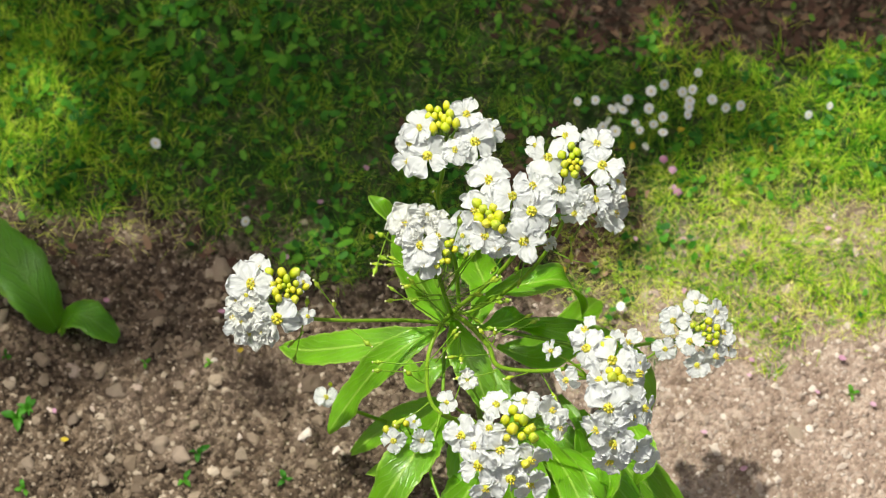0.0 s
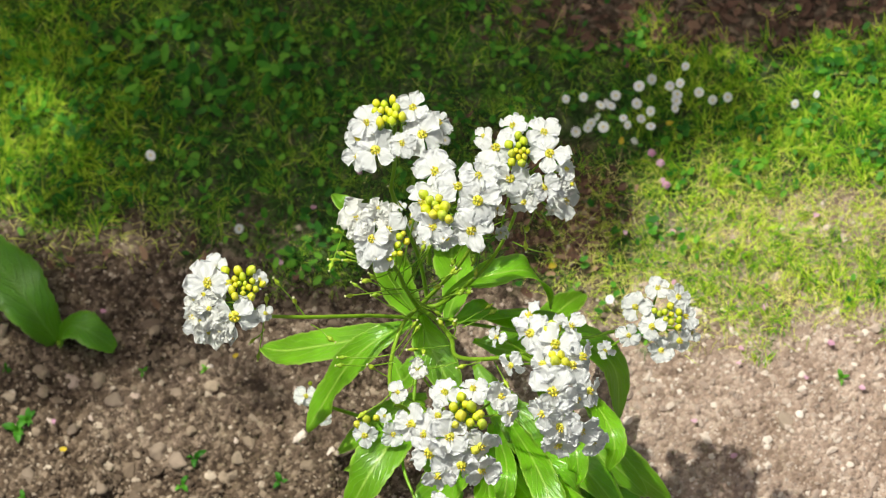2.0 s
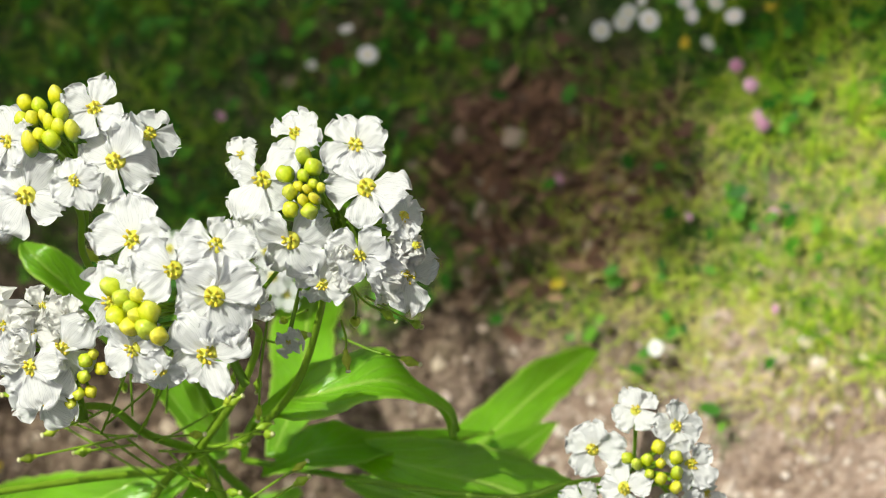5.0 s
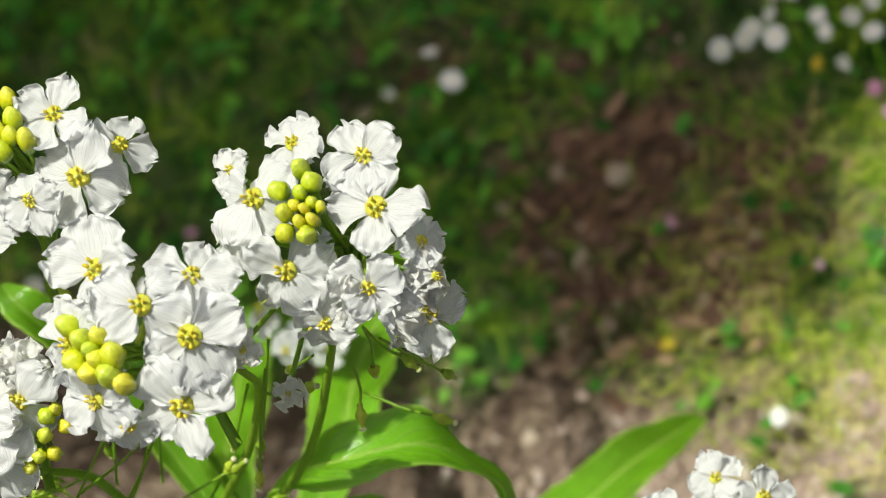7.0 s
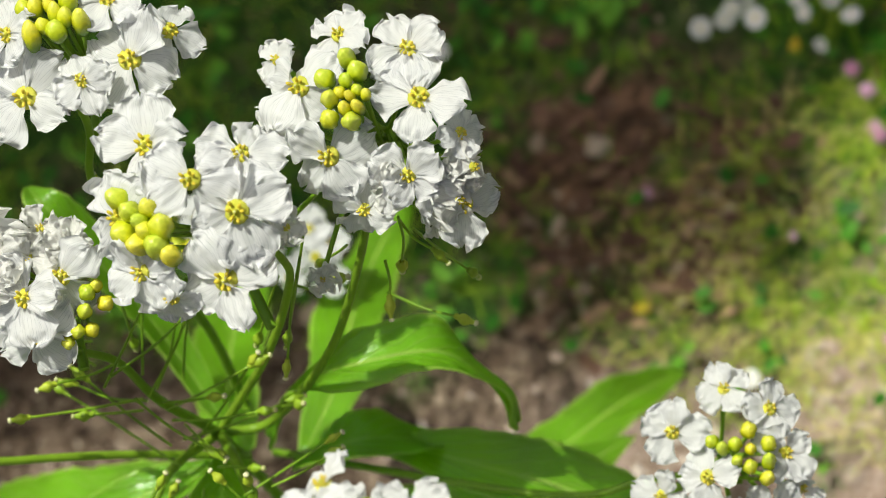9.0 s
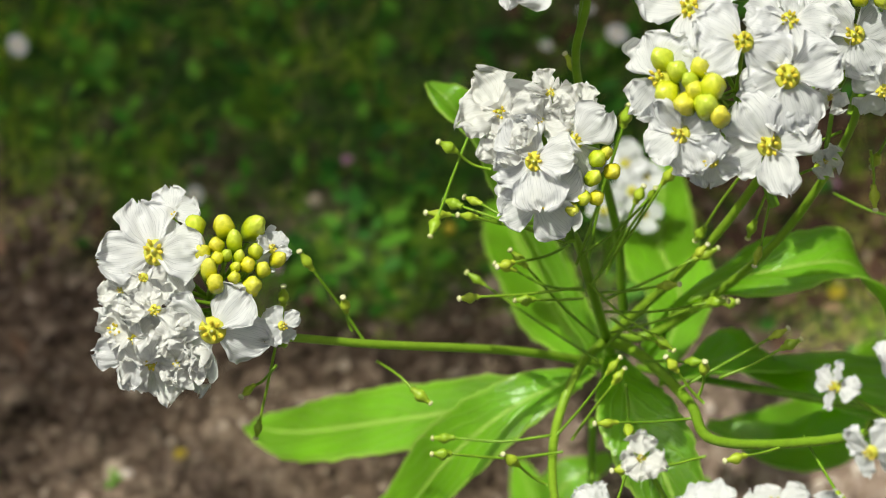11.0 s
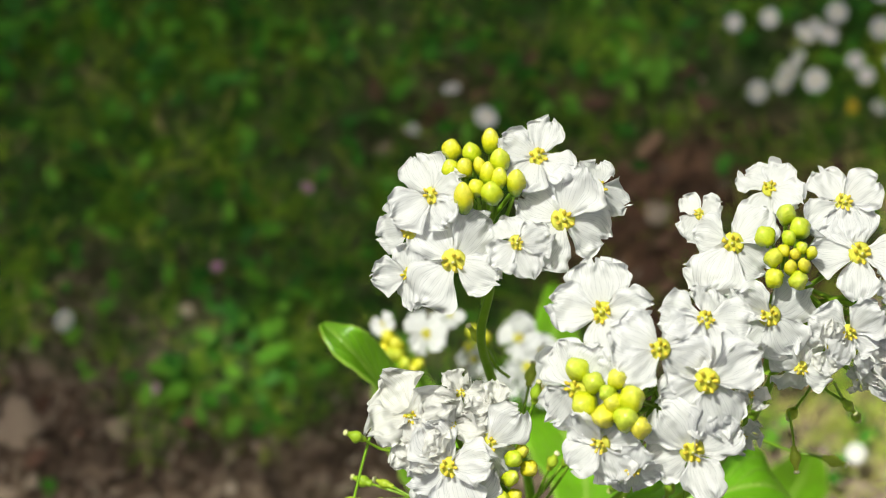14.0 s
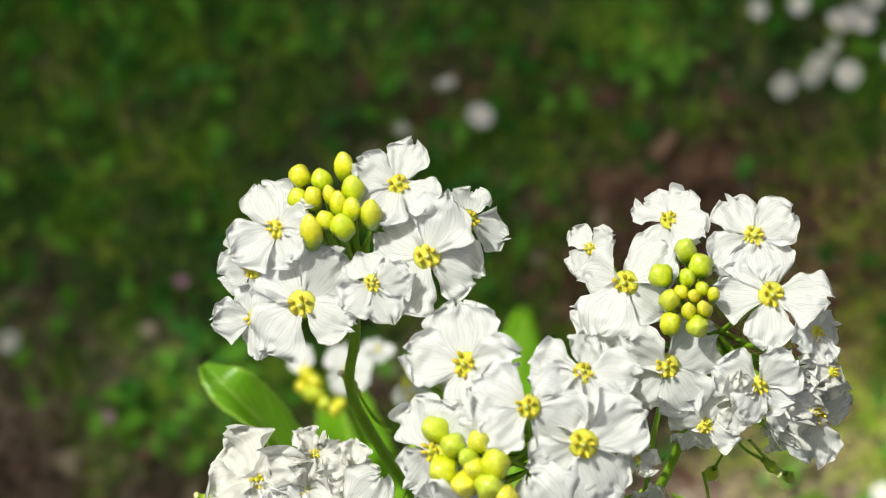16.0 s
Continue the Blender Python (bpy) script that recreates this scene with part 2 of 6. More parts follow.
def make_soil():
    """Crumbly soil, paler where it is dry and where sunlight is painted in, reddish where stalks rot, and mossy thatch
    where the turf attribute is high.
    """
    m, n, l = material("garden_soil")
    big, mid, fine = noise_tex(n, l, 40, 3), noise_tex(n, l, 170, 3, rough=0.5), noise_tex(n, l, 750, 5, rough=0.7)
    share = {}
    for name in ("dry_and_lit", "turf", "russet"):
        share[name] = n.new("ShaderNodeAttribute")
        share[name].attribute_name = name
    cells = n.new("ShaderNodeTexVoronoi")                    # crumbs of the topsoil
    cells.inputs["Scale"].default_value = 620
    tc = n.new("ShaderNodeTexCoord")
    l.new(tc.outputs["Object"], cells.inputs["Vector"])
    tone = n.new("ShaderNodeSeparateColor")
    l.new(cells.outputs["Color"], tone.inputs[0])
    lumps = mix_rgb(n, l, 'MIX', 0.4, mid.outputs[0], tone.outputs[0])
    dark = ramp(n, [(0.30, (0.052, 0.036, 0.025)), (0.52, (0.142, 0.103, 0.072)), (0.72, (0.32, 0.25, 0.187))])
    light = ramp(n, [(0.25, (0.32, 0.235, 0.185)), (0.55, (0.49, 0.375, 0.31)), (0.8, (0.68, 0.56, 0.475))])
    red = ramp(n, [(0.30, (0.06, 0.036, 0.024)), (0.55, (0.17, 0.095, 0.062)), (0.75, (0.34, 0.20, 0.13))])
    for r in (dark, light, red):
        l.new(lumps, r.inputs[0])
    c = mix_rgb(n, l, 'MIX', share["dry_and_lit"].outputs["Fac"], dark.outputs[0], light.outputs[0])
    c = mix_rgb(n, l, 'MIX', share["russet"].outputs["Fac"], c, red.outputs[0])
    r2 = ramp(n, [(0.25, (0.55, 0.52, 0.50)), (0.75, (1.12, 1.11, 1.10))])
    l.new(fine.outputs[0], r2.inputs[0])
    r3 = ramp(n, [(0.35, (0.72, 0.68, 0.64)), (0.65, (1.08, 1.07, 1.06))])
    l.new(big.outputs[0], r3.inputs[0])
    c = mix_rgb(n, l, 'MULTIPLY', 0.8, c, r2.outputs[0])
    c = mix_rgb(n, l, 'MULTIPLY', 1.0, c, r3.outputs[0])
    moss = ramp(n, [(0.3, (0.016, 0.046, 0.009)), (0.5, (0.033, 0.082, 0.013)), (0.72, (0.072, 0.120, 0.024))])
    l.new(mid.outputs[0], moss.inputs[0])
    c = mix_rgb(n, l, 'MIX', share["turf"].outputs["Fac"], c, moss.outputs[0])
    edge = n.new("ShaderNodeMath")
    edge.operation, edge.inputs[1].default_value = 'MULTIPLY', -1.2
    l.new(cells.outputs["Distance"], edge.inputs[0])
    h = mix_rgb(n, l, 'ADD', 0.5, mix_rgb(n, l, 'MIX', 0.4, mid.outputs[0], fine.outputs[0]), edge.outputs[0])
    finish(n, l, c, 0.92, h, 0.003, 0.8, gloss=0.2)
    return m


SOIL = make_soil()


# ---- building helpers ----
def mesh_of(name, bm, mats):
    me = bpy.data.meshes.new(name)
    bm.to_mesh(me)
    bm.free()
    for m in mats if isinstance(mats, (list, tuple)) else [mats]:
        me.materials.append(m)
    for p in me.polygons:
        p.use_smooth = True
    return me


def child(name, me, parent, m=Matrix(), label=""):
    """A mesh as a part of its parent, at the pose m in the world."""
    ob = new(name, me)
    ob.parent = parent
    ob.matrix_parent_inverse = WORLD_OF.get(parent.name, Matrix()).inverted()
    ob.matrix_basis = m
    WORLD_OF[ob.name] = m
    return tagged(ob, label) if label else ob


WORLD_OF = {}


def thing(name, place, label, category, group=""):
    ob = new(name)
    ob.empty_display_size = 0.01
    ob.matrix_basis = Matrix.Translation(place)
    WORLD_OF[ob.name] = Matrix.Translation(place)
    return tagged(ob, label, category, group)


def curve_points(pts, n):
    """n points on a smooth curve through pts."""
    p = [Vector(q) for q in pts]
    p = [2 * p[0] - p[1]] + p + [2 * p[-1] - p[-2]]
    out = []
    for k in range(n):
        s = k / (n - 1) * (len(p) - 3)
        i = min(int(s), len(p) - 4)
        f = s - i
        a, b, c, d = p[i:i + 4]
        out.append(0.5 * (2 * b + (c - a) * f + (2 * a - 5 * b + 4 * c - d) * f * f + (3 * b - a - 3 * c + d) * f ** 3))
    return out


def tube(bm, pts, r0, r1, n=12, sides=6, mat=0):
    line = curve_points(pts, n) if len(pts) > 2 else [Vector(pts[0]).lerp(Vector(pts[-1]), k / (n - 1)) for k in range(n)]
    rings, ref = [], Vector((0.3, 0.9, 0.2))
    for k, c in enumerate(line):
        t = (line[min(k + 1, n - 1)] - line[max(k - 1, 0)]).normalized()
        a = t.cross(ref).normalized()
        b = t.cross(a)
        r = r0 + (r1 - r0) * k / (n - 1)
        rings.append([bm.verts.new(c + r * (math.cos(6.2832 * j / sides) * a + math.sin(6.2832 * j / sides) * b)) for j in range(sides)])
    for q, w in zip(rings, rings[1:]):
        for j in range(sides):
            bm.faces.new((q[j], q[(j + 1) % sides], w[(j + 1) % sides], w[j])).material_index = mat
    bm.faces.new(rings[0]).material_index = mat
    bm.faces.new(rings[-1]).material_index = mat


def frame_on(place, normal, spin=0.0, size=1.0):
    q = Vector(normal).to_track_quat('Z', 'Y').to_matrix().to_4x4()
    return Matrix.Translation(place) @ q @ Matrix.Rotation(radians(spin), 4, 'Z') @ Matrix.Scale(size, 4)


# ---- ground ----
# Plot coordinates: u runs to the east and v towards the viewer, both about 0 to 1568 and 0 to 882 over the bed.
ORIGIN, EAST, NEAR = (-0.1339, 0.1454), (0.3036, -0.0414), (-0.0244, -0.1870)


def plot(x, y):
    x, y = np.asarray(x, float) - ORIGIN[0], np.asarray(y, float) - ORIGIN[1]
    det = EAST[0] * NEAR[1] - NEAR[0] * EAST[1]
    return (x * NEAR[1] - y * NEAR[0]) / det * 1568, (EAST[0] * y - EAST[1] * x) / det * 882


def place_on(u, v):
    s, t = u / 1568, v / 882
    return ORIGIN[0] + EAST[0] * s + NEAR[0] * t, ORIGIN[1] + EAST[1] * s + NEAR[1] * t


def blob(u, v, cu, cv, ru, rv):
    """1 inside an oval, falling softly to 0 outside."""
    return np.clip((1.25 - np.sqrt(((u - cu) / ru) ** 2 + ((v - cv) / rv) ** 2)) / 0.5, 0, 1)


def step(x, a, b):
    return np.clip((x - a) / (b - a), 0, 1)


def drift(u, v):
    """Soft uneven patches over the lawn, about -1 to 1."""
    a = np.sin(u / 71 + 1.9 * np.sin(v / 83 + 0.4)) * np.sin(v / 57 + 1.6 * np.sin(u / 97))
    c = np.sin(u / 33 + v / 47 + 2.1 * np.sin(v / 39)) * np.sin(v / 23 - u / 61 + 1.3)
    return 0.65 * a + 0.35 * c


def patchy(u, v):
    """Small ragged gaps and clumps, 0 to 1."""
    a = np.sin(u / 19 + 2.3 * np.sin(v / 27)) * np.sin(v / 16 + 1.7 * np.sin(u / 31 + 1))
    return np.clip(0.5 + 0.55 * a + 0.3 * drift(u * 1.7, v * 1.7), 0, 1)


def brown_patch(u, v):
    """The bare reddish patch behind the plant."""
    return np.maximum(blob(u, v, 985, 385, 150, 125), 0.45 * blob(u, v, 840, 250, 150, 45))


def grass_cover(u, v):
    """How thick the turf grows, 0 to 1."""
    edge = np.interp(u, [-400, 0, 300, 620, 800, 1050, 1300, 1568, 2200], [400, 395, 385, 470, 500, 545, 610, 600, 590])
    edge = edge + 35 * np.sin(u / 41 + 1.5 * np.sin(v / 37)) + 26 * np.sin(u / 17 + v / 23)
    g = 1 - step(v, edge - 65, edge + 30)
    g = g * (1 - 0.95 * blob(u, v, 1340, 15, 400, 88)) * (1 - 0.93 * brown_patch(u, v) * (0.45 + 0.55 * (patchy(u, v) < 0.72)))
    g = g * (1 - 0.9 * blob(u, v, 1480, 400, 95, 50)) * (1 - 0.75 * blob(u, v, 1120, 540, 130, 50)) * (1 - 0.8 * blob(u, v, 190, 415, 150, 38))
    g = g * (1 - 0.5 * blob(u, v, 60, 380, 90, 28))
    g = np.maximum(g, 0.9 * blob(u, v, 585, 458, 100, 44))
    g = np.maximum(g, 0.6 * blob(u, v, 460, 425, 60, 26))
    g = np.maximum(g, 0.95 * blob(u, v, 1180, 70, 50, 50))
    return g


def dry_and_lit(u, v):
    """1 on the pale dry soil and on soil painted as sunlit, 0 on the dark soil."""
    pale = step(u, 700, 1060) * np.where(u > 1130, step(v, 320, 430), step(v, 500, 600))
    # the left oval paints sunlight: soil made paler where the sun falls
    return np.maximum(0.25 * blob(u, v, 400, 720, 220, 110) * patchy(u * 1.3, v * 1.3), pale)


def ground_height(x, y):
    p = Vector((x, y, 0))
    if abs(x) > 0.4 or abs(y) > 0.4:
        return 0.001 * noise.noise(p * 45)
    u, v = plot(x, y)
    rough = float(step(v, 400, 520) * (1 - 0.75 * step(u, 800, 1050)))
    lump = max(0.0, noise.noise(p * 105 + Vector((3, 8, 1))) + 0.15) * max(0.0, 0.55 + noise.noise(p * 38 + Vector((1, 5, 2))))
    crumb = max(0.0, noise.noise(p * 260 + Vector((9, 1, 4))))
    return 0.0024 * noise.noise(p * 45) + 0.0008 * noise.noise(p * 330) + rough * (0.0085 * lump + 0.0032 * crumb) + (1 - rough) * 0.0012 * crumb - 0.0015 * abs(noise.noise(p * 85))


def heights(x, y):
    """The ground's height at many places, read off a fine table."""
    i = np.clip((np.asarray(x) + 0.3) / 0.001, 0, 599).astype(int)
    j = np.clip((np.asarray(y) + 0.3) / 0.001, 0, 599).astype(int)
    return TABLE[j, i]


TABLE = np.array([[ground_height(-0.2995 + 0.001 * i, -0.2995 + 0.001 * j) for i in range(600)] for j in range(600)])


def axis(fine, n_fine, far, n_far):
    inner = np.linspace(-fine, fine, n_fine)
    outer = np.geomspace(fine * 1.06, far, n_far)
    return np.concatenate([-outer[::-1], inner, outer])


gx, gy = axis(0.21, 500, 120, 26), axis(0.19, 450, 120, 26)
gv = [(x, y, ground_height(x, y)) for y in gy for x in gx]
nx = len(gx)
gf = [(j * nx + i, j * nx + i + 1, (j + 1) * nx + i + 1, (j + 1) * nx + i) for j in range(len(gy) - 1) for i in range(nx - 1)]
gm = bpy.data.meshes.new("ground")
gm.from_pydata(gv, [], gf)
gm.materials.append(SOIL)
gu, gw = plot([v[0] for v in gv], [v[1] for v in gv])
reach = np.array([math.hypot(v[0], v[1] * 1.2) for v in gv])
far = np.array([noise.noise(Vector((v[0] * 1.3, v[1] * 1.3, 7))) for v in gv])
near = 1 - step(reach * (1 + 0.35 * far), 0.30, 0.75)          # away from the bed the lawn closes
for attr, values in (("turf", np.clip(near * grass_cover(gu, gw) * (0.55 + 0.45 * patchy(gu, gw)) * (1 - 0.8 * step(gu, 1090, 1230) * step(gw, 280, 390)) + (1 - near) * (0.75 + 0.5 * far), 0, 1)), ("dry_and_lit", near * dry_and_lit(gu, gw)), ("russet", near * brown_patch(gu, gw))):
    gm.attributes.new(attr, 'FLOAT', 'POINT').data.foreach_set("value", np.asarray(values, np.float32))
for p in gm.polygons:
    p.use_smooth = True
tagged(new("ground", gm), "brown crumbly garden soil with bare and grassy patches", "ground", kind="structure")

rng = np.random.default_rng(5)


def strips(name, label, mat, x, y, height, width, lean, turn=None, seg=3, category="grass"):
    """Many thin bent blades, rooted at x, y, as one mesh."""
    n = len(x)
    turn = rng.uniform(0, 2 * np.pi, n) if turn is None else turn
    dx, dy = np.cos(turn), np.sin(turn)
    sx, sy = -dy, dx
    verts = np.zeros((n, 2 * seg + 1, 3))
    z0 = heights(x, y) - 0.0004
    for k in range(seg + 1):
        s = k / seg
        ang = lean * (0.45 + 0.55 * s)
        along = height * s * np.sin(ang)
        up = height * s * np.cos(ang)
        w = width * (1 - s) ** 0.5 * 0.5 * (1 if k else 0.7)
        c = np.stack([x + dx * along, y + dy * along, z0 + np.maximum(up, 0.0007 * s + 0.0003)], -1)
        side = np.stack([sx * w, sy * w, 0.35 * w], -1)
        if k < seg:
            verts[:, 2 * k], verts[:, 2 * k + 1] = c - side, c + side
        else:
            verts[:, 2 * k] = c
    m = 2 * seg + 1
    one = np.array([q for k in range(seg - 1) for q in (2 * k, 2 * k + 1, 2 * k + 3, 2 * k + 2)] + [2 * seg - 2, 2 * seg - 1, 2 * seg])
    sizes = np.array([4] * (seg - 1) + [3])
    loops = (one[None] + (np.arange(n) * m)[:, None]).ravel().astype(np.int32)
    totals = np.tile(sizes, n).astype(np.int32)
    me = bpy.data.meshes.new(name)
    me.vertices.add(n * m)
    me.vertices.foreach_set("co", verts.reshape(-1).astype(np.float32))
    me.loops.add(len(loops))
    me.loops.foreach_set("vertex_index", loops)
    me.polygons.add(len(totals))
    me.polygons.foreach_set("loop_start", (np.cumsum(totals) - totals).astype(np.int32))
    me.polygons.foreach_set("use_smooth", np.ones(len(totals), bool))
    me.update(calc_edges=True)
    me.materials.append(mat)
    return tagged(new(name, me), label, category, kind="stuff")


def scatter(n, cover, spread=(-120, 1720, -200, 960)):
    u, v = rng.uniform(spread[0], spread[1], n), rng.uniform(spread[2], spread[3], n)
    keep = rng.uniform(0, 1, n) < cover(u, v)
    return place_on(u[keep], v[keep])


def tufts(name, label, mat, n, cover, blades, tall, wide, lean, spread=0.0022):
    """Clumps of blades that lean outwards from their middles."""
    cx, cy = scatter(n, cover)
    count = rng.integers(blades[0], blades[1], len(cx))
    which = np.repeat(np.arange(len(cx)), count)
    turn = rng.uniform(0, 2 * np.pi, len(which))
    r = spread * np.sqrt(rng.uniform(0, 1, len(which))) * 1.2
    vigour = rng.uniform(0.65, 1.2, len(cx))[which]
    height = rng.uniform(*tall, len(which)) * vigour
    comb = rng.uniform(0, 2 * np.pi, len(cx))[which]                   # each clump is combed its own way
    way = np.where(rng.uniform(0, 1, len(which)) < 0.45, comb + rng.normal(0, 0.5, len(which)), turn)
    return strips(name, label, mat, cx[which] + r * np.cos(turn), cy[which] + r * np.sin(turn), height, rng.uniform(*wide, len(which)), rng.uniform(*lean, len(which)), way)


# the brighter blades cover the sunlit lawn, painting the sunlight into their colour
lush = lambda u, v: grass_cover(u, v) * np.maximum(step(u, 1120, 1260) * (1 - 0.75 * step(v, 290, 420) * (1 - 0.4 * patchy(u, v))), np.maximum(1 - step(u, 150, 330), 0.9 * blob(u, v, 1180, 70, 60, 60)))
thin = lambda u, v: step(u, 1090, 1230) * step(v, 280, 390)                # where the lawn is dry and worn
lawn = lambda u, v: grass_cover(u, v) * (0.30 + 0.70 * patchy(u, v)) * (1 - 0.5 * thin(u, v))
tufts("grass", "green lawn grass growing in tufts", BLADE, 5600, lawn, (10, 20), (0.003, 0.0068), (0.0002, 0.0004), (0.5, 1.5))
tufts("long_grass", "lush grass with longer blades, coloured bright for sunlight", BLADE_LUSH_SUNLIT, 5200, lush, (10, 18), (0.0045, 0.0095), (0.00026, 0.00055), (0.4, 1.4))
# darker blades fill the shaded lawn, with the shade painted into their colour
tufts("fine_grass", "short dense green grass, coloured dark for shade", BLADE_FINE_SHADED, 5500, lambda u, v: grass_cover(u, v) * (0.25 + 0.75 * patchy(u + 300, v)) * (1 - step(u, 1150, 1300)), (10, 18), (0.002, 0.0045), (0.0002, 0.0004), (0.3, 1.4))
x, y = scatter(110000, lambda u, v: 0.03 * grass_cover(u, v) + 0.75 * blob(u, v, 1340, 450, 330, 170) * (0.2 + 0.8 * patchy(u * 0.8, v * 0.8)) + 0.12 * blob(u, v, 190, 405, 200, 60))
strips("dry_grass", "dry straw-coloured grass blades lying flat", STRAW, x, y, rng.uniform(0.003, 0.009, len(x)), rng.uniform(0.00014, 0.0003, len(x)), rng.uniform(0.9, 1.7, len(x)))
x, y = scatter(9000, lambda u, v: 0.75 * brown_patch(u, v) + 0.5 * blob(u, v, 1310, 10, 370, 75))
strips("dead_stalks", "reddish brown dead stalks lying on bare soil", LITTER, x, y, rng.uniform(0.003, 0.012, len(x)), rng.uniform(0.0001, 0.00028, len(x)), rng.uniform(1.3, 1.7, len(x)), category="leaf litter")


def discs(name, label, category, mat, x, y, z, size, flat=0.35, long=1.4):
    """Many small cupped leaves as one mesh."""
    n, arms = len(x), 8
    w = 2 * np.pi * np.arange(arms) / arms
    t = rng.uniform(0, 2 * np.pi, n)[:, None]
    tilt = rng.normal(0, flat, (n, 2, 1))
    point = 1 + 0.25 * np.cos(w) ** 3
    px, py = np.cos(w) * point * size[:, None] * long, np.sin(w) * size[:, None] * (0.85 + 0.15 * np.cos(w))
    ex, ey = px * np.cos(t) - py * np.sin(t), px * np.sin(t) + py * np.cos(t)
    base = heights(x, y)[:, None]
    rim = np.stack([x[:, None] + ex, y[:, None] + ey, base + np.maximum(z[:, None] + tilt[:, 0] * ex + tilt[:, 1] * ey, 0.0003)], -1)
    mid = np.stack([x, y, base[:, 0] + z - 0.15 * size], -1)[:, None]
    verts = np.concatenate([mid, rim], 1).reshape(-1, 3)
    one = np.array([(0, 1 + j, 1 + (j + 1) % arms) for j in range(arms)])
    faces = (one[None] + (np.arange(n) * (arms + 1))[:, None, None]).reshape(-1, 3)
    me = bpy.data.meshes.new(name)
    me.from_pydata(verts.tolist(), [], faces.tolist())
    me.materials.append(mat)
    for p in me.polygons:
        p.use_smooth = True
    return tagged(new(name, me), label, category, kind="stuff")


x, y = scatter(9000, lambda u, v: grass_cover(u, v) * (0.10 + 0.75 * (patchy(u * 0.6 + 90, v * 0.6) > 0.55)) * (1 - 0.85 * thin(u, v)))
discs("ground_leaves", "small green clover and weed leaves among the grass", "weeds", CLOVER, x, y, rng.uniform(0.002, 0.0055, len(x)), rng.uniform(0.0006, 0.0015, len(x)))
x, y = scatter(5200, lambda u, v: np.maximum(0.95 * blob(u, v, 330, 90, 210, 110), 0.5 * blob(u, v, 580, 462, 95, 42)) * (0.3 + 0.7 * patchy(u * 0.7, v * 0.7)))
discs("broad_weeds", "broad fresh green weed leaves in the shaded lawn", "weeds", CLOVER, x, y, rng.uniform(0.004, 0.009, len(x)), rng.uniform(0.0009, 0.0020, len(x)), 0.5, 1.7)
x, y = scatter(9000, lambda u, v: 0.9 * blob(u, v, 1340, 15, 420, 95) + 0.45 * brown_patch(u, v) + 0.10 * blob(u, v, 250, 470, 300, 60))
discs("leaf_litter", "brown and reddish dead leaf scraps on the soil", "leaf litter", LITTER, x, y, rng.uniform(0.0004, 0.002, len(x)), rng.uniform(0.0006, 0.0017, len(x)), 0.5, 1.8)


def rock(bm, place, size, squash=0.65, rough=0.25, sub=1):
    s = bmesh.ops.create_icosphere(bm, subdivisions=sub, radius=1.0)["verts"]
    off = Vector((rng.uniform(0, 50), rng.uniform(0, 50), 0))
    turn = Matrix.Rotation(rng.uniform(0, 6.28), 3, 'Z')
    k = (rng.uniform(0.8, 1.3), rng.uniform(0.7, 1.0), squash)
    for v in s:
        d = 1 + rough * 2 * noise.noise(v.co * 1.1 + off) + rough * 0.6 * noise.noise(v.co * 3 + off)
        v.co = turn @ Vector([c * d * size * f for c, f in zip(v.co, k)]) + Vector(place)


def rocks(name, label, n, cover, lo, hi, mat, detail=1, jag=0.16):
    """Loose pieces of soil as one mesh; detail 0: eight-faced crumbs, 1 or 2: lumps of 20 or 80 rough faces."""
    x, y = scatter(n, cover)
    t = bmesh.new()
    bmesh.ops.create_icosphere(t, subdivisions=max(1, detail), radius=1.0)
    shape = np.array([v.co[:] for v in t.verts])
    tri = np.array([[v.index for v in f.verts] for f in t.faces])
    t.free()
    if not detail:
        shape = np.array([(1, 0, 0), (0, 1, 0), (-1, 0, 0), (0, -1, 0), (0, 0, 1), (0, 0, -1)], float)
        tri = np.array([(i, (i + 1) % 4, 4) for i in range(4)] + [((i + 1) % 4, i, 5) for i in range(4)])
    m = len(x)
    size = lo * (hi / lo) ** (rng.uniform(0, 1, m) ** 1.9)
    big = sum(np.sin(shape @ rng.normal(0, 1.6, (3, m)) + rng.uniform(0, 6.28, m)) for _ in range(3)).T[..., None]     # broad dents
    vs = shape[None] * (1 + 0.13 * big + rng.normal(0, jag, (m, len(shape), 1))) * size[:, None, None] * np.stack([rng.uniform(0.8, 1.4, m), rng.uniform(0.7, 1.1, m), rng.uniform(0.45, 0.85, m)], -1)[:, None]
    a = rng.uniform(0, 6.28, m)[:, None]
    vx, vy = vs[..., 0] * np.cos(a) - vs[..., 1] * np.sin(a), vs[..., 0] * np.sin(a) + vs[..., 1] * np.cos(a)
    z = heights(x, y) + size * rng.uniform(-0.1, 0.3, m)
    vs = np.stack([vx + x[:, None], vy + y[:, None], vs[..., 2] + z[:, None]], -1)
    faces = (tri[None] + (np.arange(m) * len(shape))[:, None, None]).reshape(-1, 3)
    me = bpy.data.meshes.new(name)
    me.from_pydata(vs.reshape(-1, 3).tolist(), [], faces.tolist())
    me.materials.append(mat)
    return tagged(new(name, me), label, "soil", kind="stuff")


bare = lambda u, v: (0.03 + 0.97 * (1 - grass_cover(u, v))) * step(v, 330, 430)
pale = lambda u, v: np.clip(dry_and_lit(u, v), 0, 1)
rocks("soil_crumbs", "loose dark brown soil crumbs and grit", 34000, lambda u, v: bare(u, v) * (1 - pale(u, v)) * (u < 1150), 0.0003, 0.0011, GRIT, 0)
rocks("dry_soil_crumbs", "loose pale dry soil crumbs and grit", 30000, lambda u, v: bare(u, v) * pale(u, v) * (u > 650), 0.0003, 0.0010, GRIT_DRY_LIT, 0)
